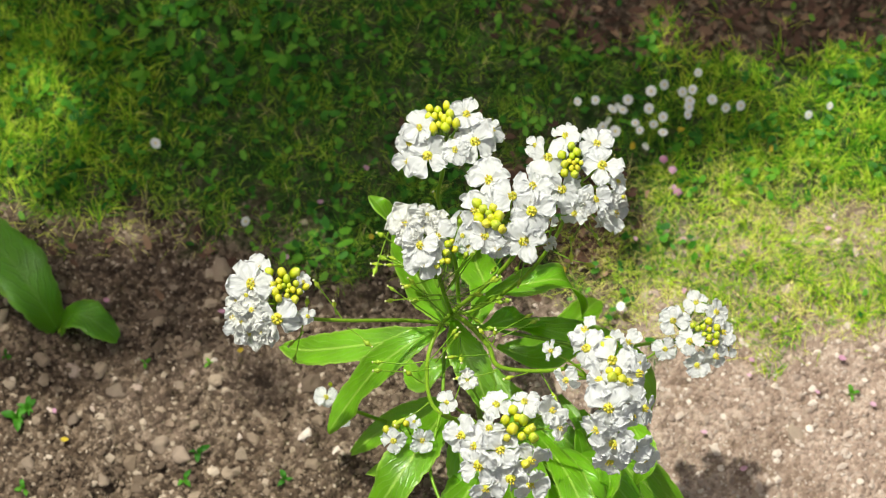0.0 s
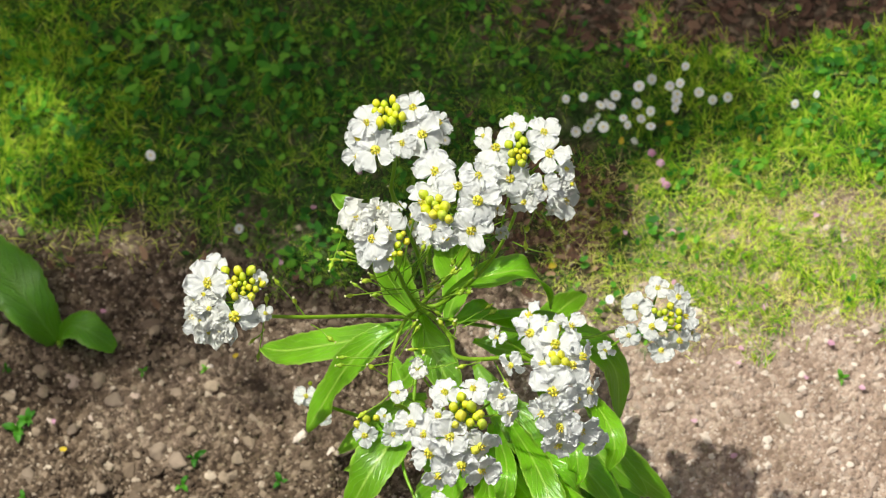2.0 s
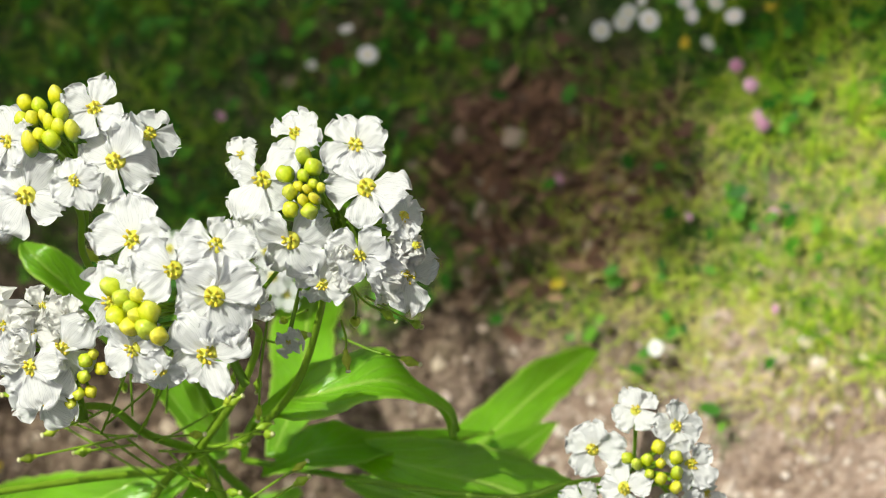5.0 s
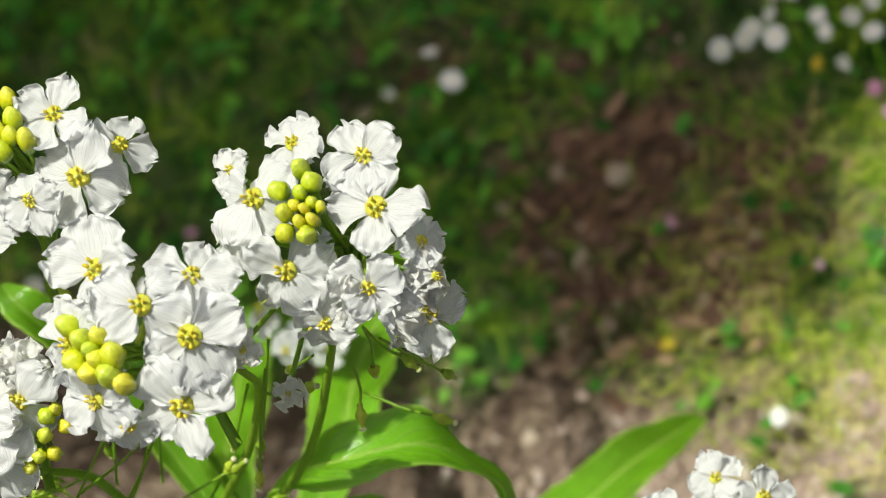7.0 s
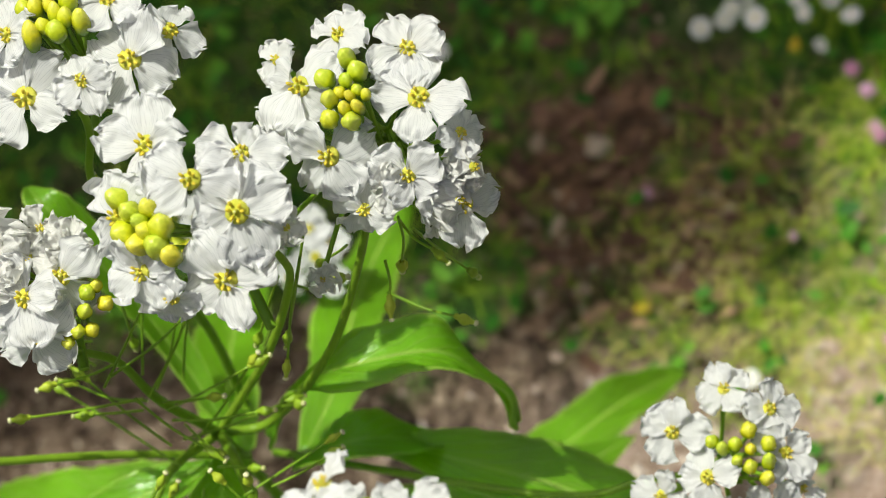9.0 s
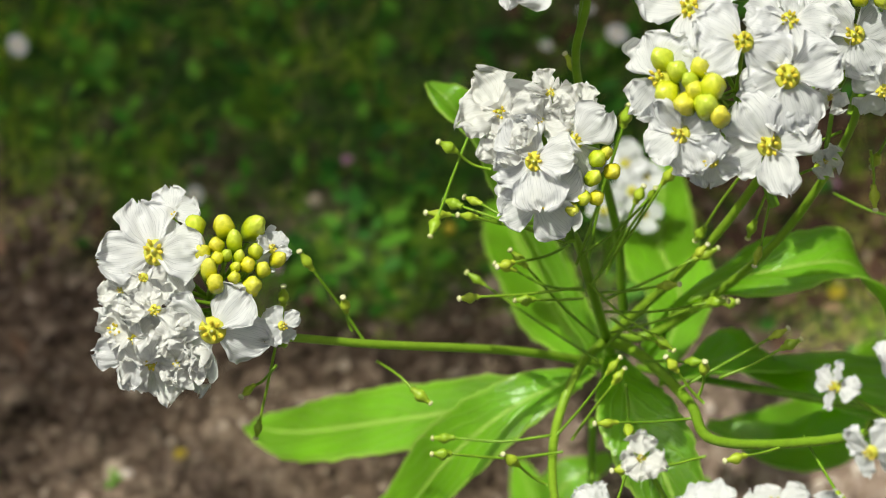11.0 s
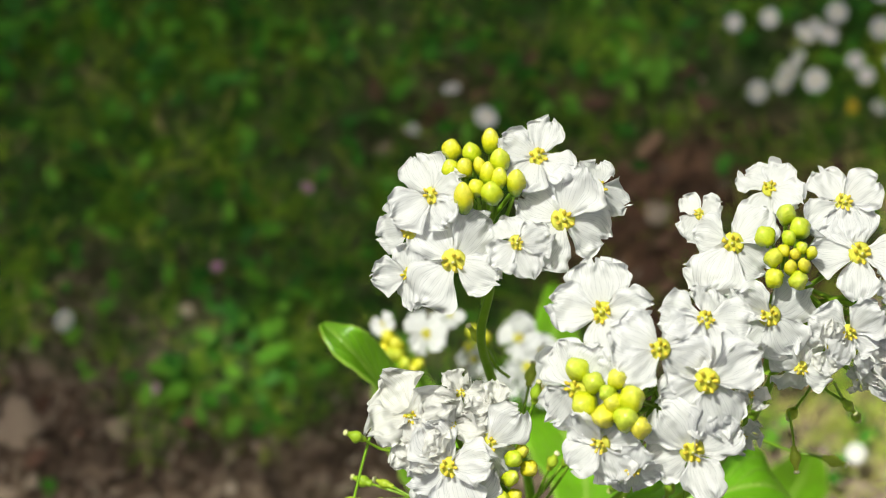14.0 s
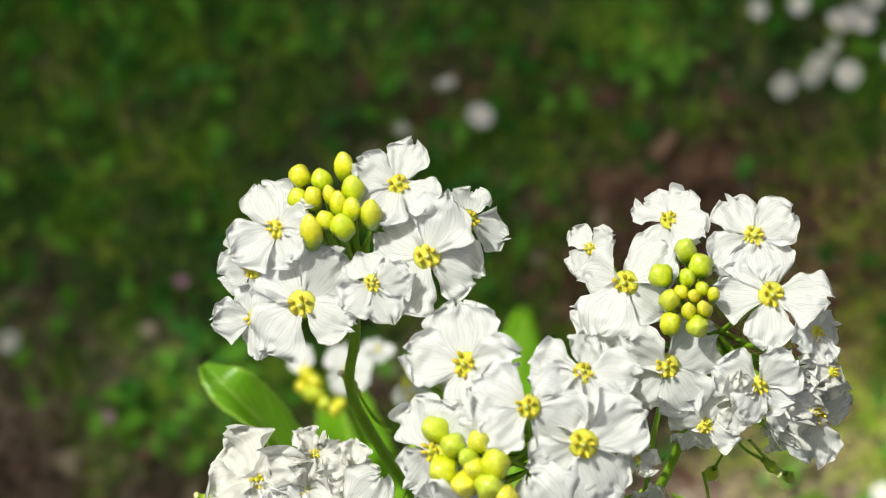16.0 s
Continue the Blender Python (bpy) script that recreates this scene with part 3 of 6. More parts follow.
rocks("pebbles", "rough brown clods and pebbles in the soil", 2600, lambda u, v: bare(u, v) * (u < 950) * (0.35 + 0.65 * patchy(u * 1.2, v * 1.2)), 0.0008, 0.0026, GRIT, 1)
rocks("soil_clods", "crumbling clods of brown soil", 620, lambda u, v: bare(u, v) * (u < 900) * step(v, 420, 520), 0.0012, 0.0036, CLOD, 2, 0.13)
# these clods get the pale grit colour to look sunlit
rocks("dry_clods", "soil clods coloured pale for the sunlight on them", 380, lambda u, v: blob(u, v, 380, 720, 300, 135) * (0.25 + 0.75 * patchy(u * 1.5, v * 1.5)), 0.0009, 0.0030, GRIT_DRY_LIT, 2, 0.14)
rocks("pale_pebbles", "small pale pebbles and clods on dry soil", 4200, lambda u, v: bare(u, v) * pale(u, v) * (u > 900), 0.0008, 0.0020, GRIT_DRY_LIT, 1)
rocks("patch_clods", "small reddish brown clods between dead stalks", 900, lambda u, v: brown_patch(u, v), 0.0006, 0.0018, CLOD, 1)

for (sx, sy), size, squash, label in (
        ((-0.1119, -0.008), 0.0042, 0.5, "smooth tan pebble half sunk in dark soil"), ((-0.0991, -0.0298), 0.0052, 0.6, "rough grey-brown clod on the soil"),
        ((-0.093, -0.0358), 0.0046, 0.6, "rough grey-brown clod on the soil"), ((-0.1448, -0.0309), 0.0036, 0.5, "bluish grey stone chip on the soil"),
        ((-0.1198, -0.0416), 0.0040, 0.5, "pale grey pebble on the soil"), ((0.1163, -0.0549), 0.0045, 0.35, "flat pale grey stone in sunlit soil"),
        ((-0.1278, -0.0164), 0.0030, 0.5, "grey pebble on the soil"), ((-0.0866, 0.0205), 0.0020, 0.4, "grey pebble in shade"), ((-0.0903, -0.0081), 0.0028, 0.5, "pale pebble on the soil")):
    bm = bmesh.new()
    rock(bm, (0, 0, 0), size * 0.72, squash, 0.26, 3)
    ob = new("stone", mesh_of("stone", bm, STONE))
    ob.location = (sx, sy, ground_height(sx, sy) + size * squash * 0.2)
    tagged(ob, label, "stone", "stones on the soil")

# ---- lawn flowers ----
def daisy_meshes():
    bm = bmesh.new()
    for k in range(17):
        a = 6.2832 * k / 17
        for r0, r1, w in ((0.28, 1.0, 0.20),):
            q = []
            for r, ww, z in ((r0 * 0.6, w * 0.5, 0.0), (0.7, w * 1.25, 0.10), (r1, w * 0.7, 0.02)):
                for s in (-1, 1):
                    q.append(bm.verts.new((r * math.cos(a) - s * ww * math.sin(a), r * math.sin(a) + s * ww * math.cos(a), z + 0.05 * (k % 2))))
            bm.faces.new((q[0], q[1], q[3], q[2]))
            bm.faces.new((q[2], q[3], q[5], q[4]))
    rays = mesh_of("ray_petals", bm, DAISY_WHITE)
    bm = bmesh.new()
    bmesh.ops.create_uvsphere(bm, u_segments=10, v_segments=6, radius=0.21)
    for v in bm.verts:
        v.co.z = v.co.z * 0.55 + 0.07
    return rays, mesh_of("disc", bm, DAISY_EYE)


RAYS, DISC = daisy_meshes()


def daisy(x, y, size, tall, lean):
    z = ground_height(x, y)
    d = thing("daisy", (x, y, z), "white lawn daisy with a yellow eye in the grass", "flower", "daisies in the lawn")
    tip = Vector((x + lean[0] * tall, y + lean[1] * tall, z + tall))
    bm = bmesh.new()
    tube(bm, [(x, y, z - 0.001), (x + lean[0] * tall * 0.3, y, z + tall * 0.6), tip], 0.00025, 0.0002, 6, 5)
    child("stalk", mesh_of("stalk", bm, STEM), d)
    m = frame_on(tip, (lean[0] * 1.5, lean[1] * 1.5 - 0.15, 1), random.uniform(0, 360), size)
    child("ray_petals", RAYS, d, m)
    child("disc", DISC, d, m)


DAISIES = [(0.0590, 0.0759), (0.0652, 0.0758), (0.0764, 0.0742), (0.0707, 0.0724), (0.0742, 0.0711), (0.0851, 0.0776), (0.0899, 0.0793), (0.0833, 0.0706),
           (0.0778, 0.0657), (0.0789, 0.0622), (0.0839, 0.0635), (0.0876, 0.0659), (0.0868, 0.0605), (0.0958, 0.0755), (0.0995, 0.0760), (0.0978, 0.0716),
           (0.0962, 0.0658), (0.0971, 0.0691), (0.1054, 0.0700), (0.1096, 0.0663), (0.1150, 0.0673), (0.0606, 0.0639), (0.0650, 0.0644), (0.0664, 0.0662),
           (0.0704, 0.0632), (0.1459, 0.0636), (0.1378, 0.0603), (0.1024, 0.0823), (-0.0883, 0.0807), (0.0148, 0.0680),
           (-0.0609, 0.0461), (0.0630, -0.0026)]
for x, y in DAISIES:
    tall = random.uniform(0.0062, 0.0085)
    lean = Vector((random.uniform(-0.5, 0.5), random.uniform(-0.6, 0.3)))
    daisy(x - lean.x * tall, y - lean.y * tall, random.uniform(0.0013, 0.0020), tall, lean)


def fallen(x, y, mat, size, label, name="fallen_petal"):
    bm = bmesh.new()
    rings = [[bm.verts.new((size * r * 1.25 * math.cos(w), size * r * math.sin(w) * (0.85 + 0.2 * math.cos(w)), size * (0.22 * r * r + 0.08 * r * math.sin(3 * w)))) for w in [6.2832 * j / 12 for j in range(12)]] for r in (0.5, 1.0)]
    c = bm.verts.new((0, 0, 0))
    for j in range(12):
        bm.faces.new((c, rings[0][j], rings[0][(j + 1) % 12]))
        bm.faces.new((rings[0][j], rings[1][j], rings[1][(j + 1) % 12], rings[0][(j + 1) % 12]))
    ob = new(name, mesh_of(name, bm, mat))
    ob.matrix_basis = pose(x, y, ground_height(x, y) + 0.0028, random.uniform(-15, 15), random.uniform(-15, 15), random.uniform(0, 360))
    return tagged(ob, label, "petal", "fallen petals")


for x, y in ((0.1385, 0.0188), (-0.1338, -0.013), (0.0885, 0.0213), (0.1033, -0.032), (0.0849, -0.0506), (0.1437, -0.0481), (0.0858, 0.0024), (0.1051, -0.0259), (0.1358, -0.0301),
             (0.0875, 0.0416), (-0.0342, 0.0524), (-0.0168, 0.0638), (0.048, 0.0367), (-0.0487, 0.0332), (-0.0729, 0.016), (0.1156, -0.0126), (0.0964, -0.0656), (0.1252, -0.0418), (0.0721, 0.0238), (-0.1117, 0.0243)):
    fallen(x, y, PINK, random.uniform(0.0007, 0.0012), "small pink petal fallen on the ground")
for x, y in ((-0.1315, -0.0243), (-0.0183, 0.0372), (-0.0682, 0.0006), (0.0451, 0.0154), (0.0760, 0.0591), (0.0937, 0.0630), (0.1239, 0.0520)):
    fallen(x, y, YELLOW, random.uniform(0.0009, 0.0012), "small yellow petal fallen on the ground")


for x, y in ((0.0025, 0.0701), (0.0103, 0.0760), (0.0730, 0.0742), (0.0690, 0.0698), (0.0805, 0.0580)):
    fallen(x, y, FADED, random.uniform(0.0010, 0.0014), "cream petal fallen into the grass")


def pink_flower(x, y, tall):
    z = ground_height(x, y)
    d = thing("clover_flower", (x, y, z), "pink clover bloom standing in the lawn", "flower", "pink lawn flowers")
    bm = bmesh.new()
    tube(bm, [(x, y, z - 0.001), (x, y, z + tall)], 0.0003, 0.00025, 4, 5)
    child("stalk", mesh_of("stalk", bm, STEM), d)
    bm = bmesh.new()
    for k in range(26):
        a, e = k * 2.4, 0.1 + 1.4 * k / 26
        c = Vector((math.cos(a) * math.cos(e), math.sin(a) * math.cos(e), math.sin(e)))
        t = bmesh.ops.create_icosphere(bm, subdivisions=1, radius=0.0005)["verts"]
        for v in t:
            v.co = v.co + c * (0.0009 + v.co.dot(c) * 0.8) + Vector((x, y, z + tall))
    child("bloom", mesh_of("bloom", bm, PINK), d)


for x, y, h in ((0.0856, 0.0511, 0.006), (0.0880, 0.0459, 0.007), (0.0888, 0.0388, 0.004)):
    pink_flower(x, y, h)


# ---- leaves and small weeds ----
def leaf_mesh(pts, width, tilt, fold, curl, mat, wave=0.09, n=44, half=4, blunt=0.75):
    line = curve_points(pts, n)
    up = Vector(tilt).normalized()
    bm = bmesh.new()
    uv = bm.loops.layers.uv.new("UVMap")
    rows, coords = [], {}
    seed = random.uniform(0, 100)
    for k, c in enumerate(line):
        s = k / (n - 1)
        t = (line[min(k + 1, n - 1)] - line[max(k - 1, 0)]).normalized()
        side = t.cross(up).normalized()
        nrm = side.cross(t)
        w = width / 2 * (0.05 + 0.95 * math.sin(math.pi * min(1, 0.03 + s ** 1.12 * 0.955)) ** blunt)
        row = []
        for j in range(-half, half + 1):
            a = j / half
            edge = 1 + (0.05 * math.sin(s * 84 + seed + (2 if j > 0 else 0)) * math.sin(s * 19 + seed) + 0.12 * noise.noise(Vector((s * 6, 3 if j > 0 else 8, seed)))) * abs(a) ** 3
            ripple = wave * width * (abs(a) ** 1.5) * (noise.noise(Vector((s * 5 + seed, a * 0.8, 0))) * 1.2)
            v = bm.verts.new(c + side * a * w * edge + nrm * (fold * abs(a) * w + ripple - curl * a * a * w))
            coords[v] = (a, s)
            row.append(v)
        rows.append(row)
    for q, r in zip(rows, rows[1:]):
        for j in range(2 * half):
            f = bm.faces.new((q[j], q[j + 1], r[j + 1], r[j]))
            for loop in f.loops:
                loop[uv].uv = coords[loop.vert]
    return mesh_of("leaf", bm, mat)


def thicken(ob, t):
    s = ob.modifiers.new("thickness", 'SOLIDIFY')
    s.thickness, s.offset = t, 0
    return ob


side_plant = thing("broad_leaf_plant", (-0.1292, 0.0168, 0), "young plant with broad dark green leaves on soil", "plant")
for pts, w, tilt in (([(-0.1297, 0.0177, 0.001), (-0.1351, 0.0259, 0.012), (-0.1413, 0.0371, 0.016), (-0.1502, 0.0499, 0.014), (-0.1581, 0.0588, 0.009)], 0.0205, (0.1, 0.0, 1)),
                     ([(-0.1287, 0.0172, 0.001), (-0.1235, 0.0185, 0.010), (-0.1167, 0.0143, 0.012), (-0.1094, 0.0091, 0.006)], 0.0135, (0.1, 0.2, 1))):
    thicken(child("leaf", leaf_mesh(pts, w, tilt, 0.12, 0.0, LEAF_BROAD, 0.1, blunt=0.5), side_plant), 0.0003)
bm = bmesh.new()
tube(bm, [(-0.1293, 0.0168, -0.002), (-0.1286, 0.0169, 0.002)], 0.0012, 0.0010, 4, 7)
child("stem", mesh_of("stem", bm, STEM), side_plant)


def sprout(x, y, size, count, mat=None):
    z = ground_height(x, y)
    d = thing("weed_seedling", (x, y, z), "tiny green weed seedling in bare soil", "weed", "seedlings in the soil")
    for k in range(count):
        a = 6.2832 * k / count + random.uniform(-0.8, 0.8)
        r = size * random.uniform(0.4, 1.0)
        e = Vector((math.cos(a) * r, math.sin(a) * r, 0))
        pts = [(x, y, z - 0.0003), Vector((x, y, z + r * 0.5)) + e * 0.35, Vector((x, y, z + r * 0.45)) + e]
        child("leaf", leaf_mesh(pts, r * random.uniform(0.35, 0.55), (random.uniform(-0.4, 0.4), random.uniform(-0.4, 0.4), 1), 0.3, 0, CLOVER, 0.15, n=9, half=2, blunt=0.8), d)


for x, y, s, c in ((-0.1009, 0.0004, 0.0035, 3), (-0.0791, -0.003, 0.003, 3), (-0.087, -0.0345, 0.005, 4), (-0.0587, -0.0488, 0.004, 3), (-0.0928, -0.0432, 0.0045, 4),
                   (0.1373, -0.0423, 0.0038, 4), (-0.1468, -0.0128, 0.0060, 9), (-0.1426, -0.0103, 0.0048, 8), (-0.1483, 0.0104, 0.004, 4), (-0.1474, -0.0399, 0.005, 4), (-0.0685, 0.0198, 0.004, 5)):
    sprout(x, y, s, c)

# ---- the flowering plant ----
BASE = Vector((0.0111, -0.0510, 0.0))
plant = thing("horseradish_plant", BASE, "flowering horseradish plant with white clusters and lance-shaped leaves", "plant")


def petal_mesh(seed, crumple):
    """A broad petal on a narrow claw, one unit long, with a frilled edge and a bend of its own."""
    bm = bmesh.new()
    uv = bm.loops.layers.uv.new("UVMap")
    rows, coords, n, half = [], {}, 24, 10
    o = Vector((seed * 7.3, seed * 3.1, 0))
    wide = 0.43 + 0.15 * ((seed * 0.618) % 1)
    bend = 0.16 + 0.50 * noise.noise(o + Vector((3, 1, 0)))
    crease = 0.22 * noise.noise(o + Vector((6, 2, 4)))
    twist = 0.5 * noise.noise(o + Vector((9, 4, 0)))
    for k in range(n):
        s = k / (n - 1)
        w = wide * (0.16 + 0.84 * math.sin(min(1.0, s / 0.62) * 1.5708) ** 1.25) * (1 - 0.93 * max(0.0, (s - 0.5) / 0.5) ** 3.0) ** 0.5
        row = []
        for j in range(-half, half + 1):
            a = j / half
            rim = max(abs(a), s) ** 4
            y = s * (1 - 0.08 * a * a * s) + 0.12 * s * s * noise.noise(Vector((a * 2.4, 0, 5)) + o) - 0.07 * s ** 4 * math.exp(-(a / 0.25) ** 2) + 0.11 * s ** 3 * noise.noise(Vector((a * 5, 2, 3)) + o)
            x = a * w * (1 + 0.26 * noise.noise(Vector((0, s * 3, a)) + o) + 0.12 * abs(a) ** 3 * noise.noise(Vector((4, s * 6, a)) + o))
            z = 0.07 * s ** 0.5 - bend * max(0.0, s - 0.35) ** 1.6 + 0.10 * a * a * w * (1 - s * 1.3) + crease * abs(a) * w * s + twist * a * w * s * 0.5
            fan = a * (1.6 - 0.6 * s) * w / wide                               # wrinkles spread out from the claw
            z += crumple * (0.16 * noise.noise(Vector((a * 1.2, s * 1.7, 1)) + o) * (0.2 + s) + 0.030 * noise.noise(Vector((fan * 5, s * 1.5, 2)) + o) * (0.2 + s) + 0.012 * noise.noise(Vector((fan * 11, s * 2.5, 5)) + o))
            z += crumple * (0.06 * noise.noise(Vector((a * 2.6, s * 3.1, 4)) + o) * s + 0.30 * noise.noise(Vector((a * 3.8, s * 4.2, 7)) + o) * rim)
            v = bm.verts.new((x, 0.05 + y * 0.98, z))
            coords[v] = (a, s)
            row.append(v)
        rows.append(row)
    for q, r in zip(rows, rows[1:]):
        for j in range(2 * half):
            f = bm.faces.new((q[j], q[j + 1], r[j + 1], r[j]))
            for loop in f.loops:
                loop[uv].uv = coords[loop.vert]
    return bm


PETALS = [mesh_of("petal", petal_mesh(k, 1.0), PETAL) for k in range(18)]
WILTED = [mesh_of("petal_wilted", petal_mesh(30 + k, 2.4), FADED) for k in range(8)]


def centre_mesh():
    """A shallow green-yellow throat, six close stamens with oblong anthers and a pale stigma."""
    bm = bmesh.new()
    for k in range(6):
        a = 6.2832 * k / 6 + (0.25 if k % 2 else 0)
        r = 0.115 if k % 3 else 0.15
        out = Vector((math.cos(a), math.sin(a), 0))
        foot, tip = out * 0.05, out * r + Vector((0, 0, 0.16))
        tube(bm, [foot, tip], 0.016, 0.014, 3, 5, 1)
        s = bmesh.ops.create_icosphere(bm, subdivisions=2, radius=0.034)["verts"]
        along = (out * 0.8 + Vector((0, 0, 1))).normalized()
        for v in s:
            v.co = v.co + along * v.co.dot(along) * 0.9 + tip
    s = bmesh.ops.create_uvsphere(bm, u_segments=10, v_segments=7, radius=0.05)["verts"]
    for v in s:
        v.co.z = v.co.z * 2.2 + 0.11
        for f in v.link_faces:
            f.material_index = 2 if v.co.z > 0.18 else 1
    s = bmesh.ops.create_uvsphere(bm, u_segments=14, v_segments=6, radius=0.21)["verts"]
    for v in s:
        v.co.z = v.co.z * 0.45
        for f in v.link_faces:
            f.material_index = 1
    return mesh_of("flower_centre", bm, [ANTHER, OVARY, POD_TIP])


def bud_mesh(k):
    """An egg-shaped bud with four shallow sepal grooves."""
    bm = bmesh.new()
    bmesh.ops.create_uvsphere(bm, u_segments=16, v_segments=11, radius=0.5)
    for v in bm.verts:
        t = v.co.z * 2
        a = math.atan2(v.co.y, v.co.x)
        g = 1.04 - 0.15 * abs(math.cos(2 * a + 0.5 * t)) ** 5 * (t > -0.8) - 0.10 * max(0.0, t) ** 2
        g *= 1 + 0.12 * noise.noise(v.co * 2.3 + Vector((k * 5, 0, 1)))
        v.co = Vector((v.co.x * g * 0.92, v.co.y * g * 0.92, v.co.z * (1.15 + 0.32 * k) + 0.03 * (t > 0.9)))
    return mesh_of("bud", bm, BUD)


CENTRE, BUDS = centre_mesh(), [bud_mesh(k) for k in range(3)]
AXES = {}


def cluster(heart, root, label):
    """The stalk of a flower cluster; its flowers, buds and pedicels hang on it."""
    bm = bmesh.new()
    tube(bm, [root, Vector(root).lerp(Vector(heart), 0.5), heart], 0.0008, 0.0006, 6, 6)
    ob = child("flower_head", mesh_of("flower_head", bm, STEM), plant, Matrix(), label)
    AXES[ob.name] = (Vector(root), Vector(heart))
    return ob


def pedicel(parent, tip, n, r):
    root, heart = AXES[parent.name]
    foot = root.lerp(heart, random.uniform(0.55, 1.0))
    tip = Vector(tip)
    mid = (foot + tip) / 2 - Vector(n) * (tip - foot).length * 0.12
    bm = bmesh.new()
    tube(bm, [foot, mid, tip], r, r * 1.1, 7, 5)
    child("pedicel", mesh_of("pedicel", bm, STEM), parent)


def flower(parent, place, normal, across, size, wilt):
    """Four petals round a yellow centre; one petal points along across."""
    n = Vector(normal).normalized()
    y = (Vector(across) - n * n.dot(Vector(across))).normalized()
    f = Matrix((y.cross(n), y, n)).transposed().to_4x4()
    size *= 0.98
    f = Matrix.Translation(place) @ f @ Matrix.Scale(size, 4)
    for k in range(4):
        lift = random.uniform(-30, 26) if not wilt else random.uniform(-55, 42)
        scale = random.uniform(0.86, 1.08) if not wilt else random.uniform(0.75, 1.05)
        m = f @ Matrix.Rotation(radians(90 * k + random.uniform(-17, 17)), 4, 'Z') @ Matrix.Rotation(radians(lift), 4, 'X') @ Matrix.Rotation(radians(random.uniform(-20, 20)), 4, 'Y') @ Matrix.Diagonal((scale * 1.10, scale * 1.03, scale, 1))
        child("petal", random.choice(WILTED if wilt else PETALS), parent, m, "wilting cream petal" if wilt else "")
    child("flower_centre", CENTRE, parent, f @ Matrix.Scale(0.8 if wilt else 1.12, 4), "yellow stamens round a green ovary")
    pedicel(parent, Vector(place) - n * size * 0.02, n, 0.00035)


def bud(parent, place, normal, size):
    size *= 1.06
    tilted = Vector(normal) + Vector((random.uniform(-0.25, 0.25), random.uniform(-0.25, 0.25), 0))
    child("bud", random.choice(BUDS), parent, frame_on(place, tilted, random.uniform(0, 90), size))
    pedicel(parent, Vector(place) - Vector(normal) * size * 0.45, normal, 0.00028)


def stem(pts, r0, r1):
    bm = bmesh.new()
    tube(bm, pts, r0 * 1.08, r1 * 1.02, 8 * len(pts), 10)
    child("stem", mesh_of("stem", bm, STEM), plant)


def seed_stalk(foot, tip):
    """A thin stalk with a swollen pod, a narrow neck and a pale round stigma."""
    foot, tip = Vector(foot), Vector(tip)
    d = (tip - foot).normalized()
    sag = Vector((random.uniform(-0.0006, 0.0006), random.uniform(-0.0006, 0.0006), -0.0009))
    bm = bmesh.new()
    tube(bm, [foot, (foot + tip) / 2 + sag, tip], 0.00023, 0.0002, 10, 5)
    ob = child("seed_stalk", mesh_of("seed_stalk", bm, STEM), plant)
    bm = bmesh.new()
    size, fat = random.uniform(0.85, 1.15), random.uniform(0.8, 1.2)
    tube(bm, [tip - d * 0.0004, tip + d * 0.0030 * size], 0.00062 * fat, 0.00062 * fat, 12, 8, 0)
    profile = (0.5, 0.75, 0.62, 0.9, 1.15, 1.25, 1.2, 1.0, 0.75, 0.55, 0.48, 0.5)
    bm.verts.ensure_lookup_table()
    for k, v in enumerate(bm.verts):
        c = tip + d * (v.co - tip).dot(d)
        v.co = c + (v.co - c) * profile[min(k // 8, 11)] * (1 + 0.10 * math.sin(k * 2.3))
    s = bmesh.ops.create_uvsphere(bm, u_segments=8, v_segments=6, radius=0.00048)["verts"]
    for v in s:
        v.co = v.co - d * v.co.dot(d) * 0.35 + tip + d * 0.0031 * size
        for f in v.link_faces:
            f.material_index = 1
    child("seed_pod", mesh_of("seed_pod", bm, [POD, POD_TIP]), ob, Matrix(), "green pod with a pale tip")


def leaf(pts, width, tilt, fold, curl):
    thicken(child("leaf", leaf_mesh(pts, width, tilt, fold, curl, LEAF, 0.15), plant), 0.0003)



top_cluster = cluster((0.0032, -0.0150, 0.1854), (0.0001, -0.0265, 0.1812), 'fresh white flower cluster with yellow-green buds')
flower(top_cluster, (-0.0038, -0.0261, 0.2003), (-0.1142, -0.4220, 0.8994), (0.7118, 0.6525, 0.2599), 0.0075, 0)
flower(top_cluster, (0.0117, -0.0235, 0.2011), (0.0698, -0.3503, 0.9340), (0.6480, 0.7094, 0.2772), 0.0073, 0)
flower(top_cluster, (0.0099, -0.0152, 0.2040), (0.1337, -0.1454, 0.9803), (0.5792, 0.7609, 0.2925), 0.0063, 0)
flower(top_cluster, (0.0049, -0.0259, 0.2020), (0.0051, -0.3928, 0.9196), (0.9415, 0.3035, 0.1467), 0.0050, 0)
flower(top_cluster, (-0.0049, -0.0175, 0.2033), (-0.2931, -0.2199, 0.9304), (0.9415, 0.3035, 0.1467), 0.0060, 0)
flower(top_cluster, (-0.0098, -0.0253, 0.1965), (-0.3854, -0.4849, 0.7851), (0.4291, 0.8461, 0.3161), 0.0049, 0)
flower(top_cluster, (0.0171, -0.0193, 0.1992), (0.4227, -0.2852, 0.8602), (0.5210, 0.7979, 0.3030), 0.0056, 0)
flower(top_cluster, (-0.0088, -0.0207, 0.2001), (-0.4863, -0.2597, 0.8343), (0.9945, 0.0784, 0.0696), 0.0049, 0)
bud(top_cluster, (-0.0012, -0.0122, 0.2051), (-0.0011, 0.5094, 0.8605), 0.0028)
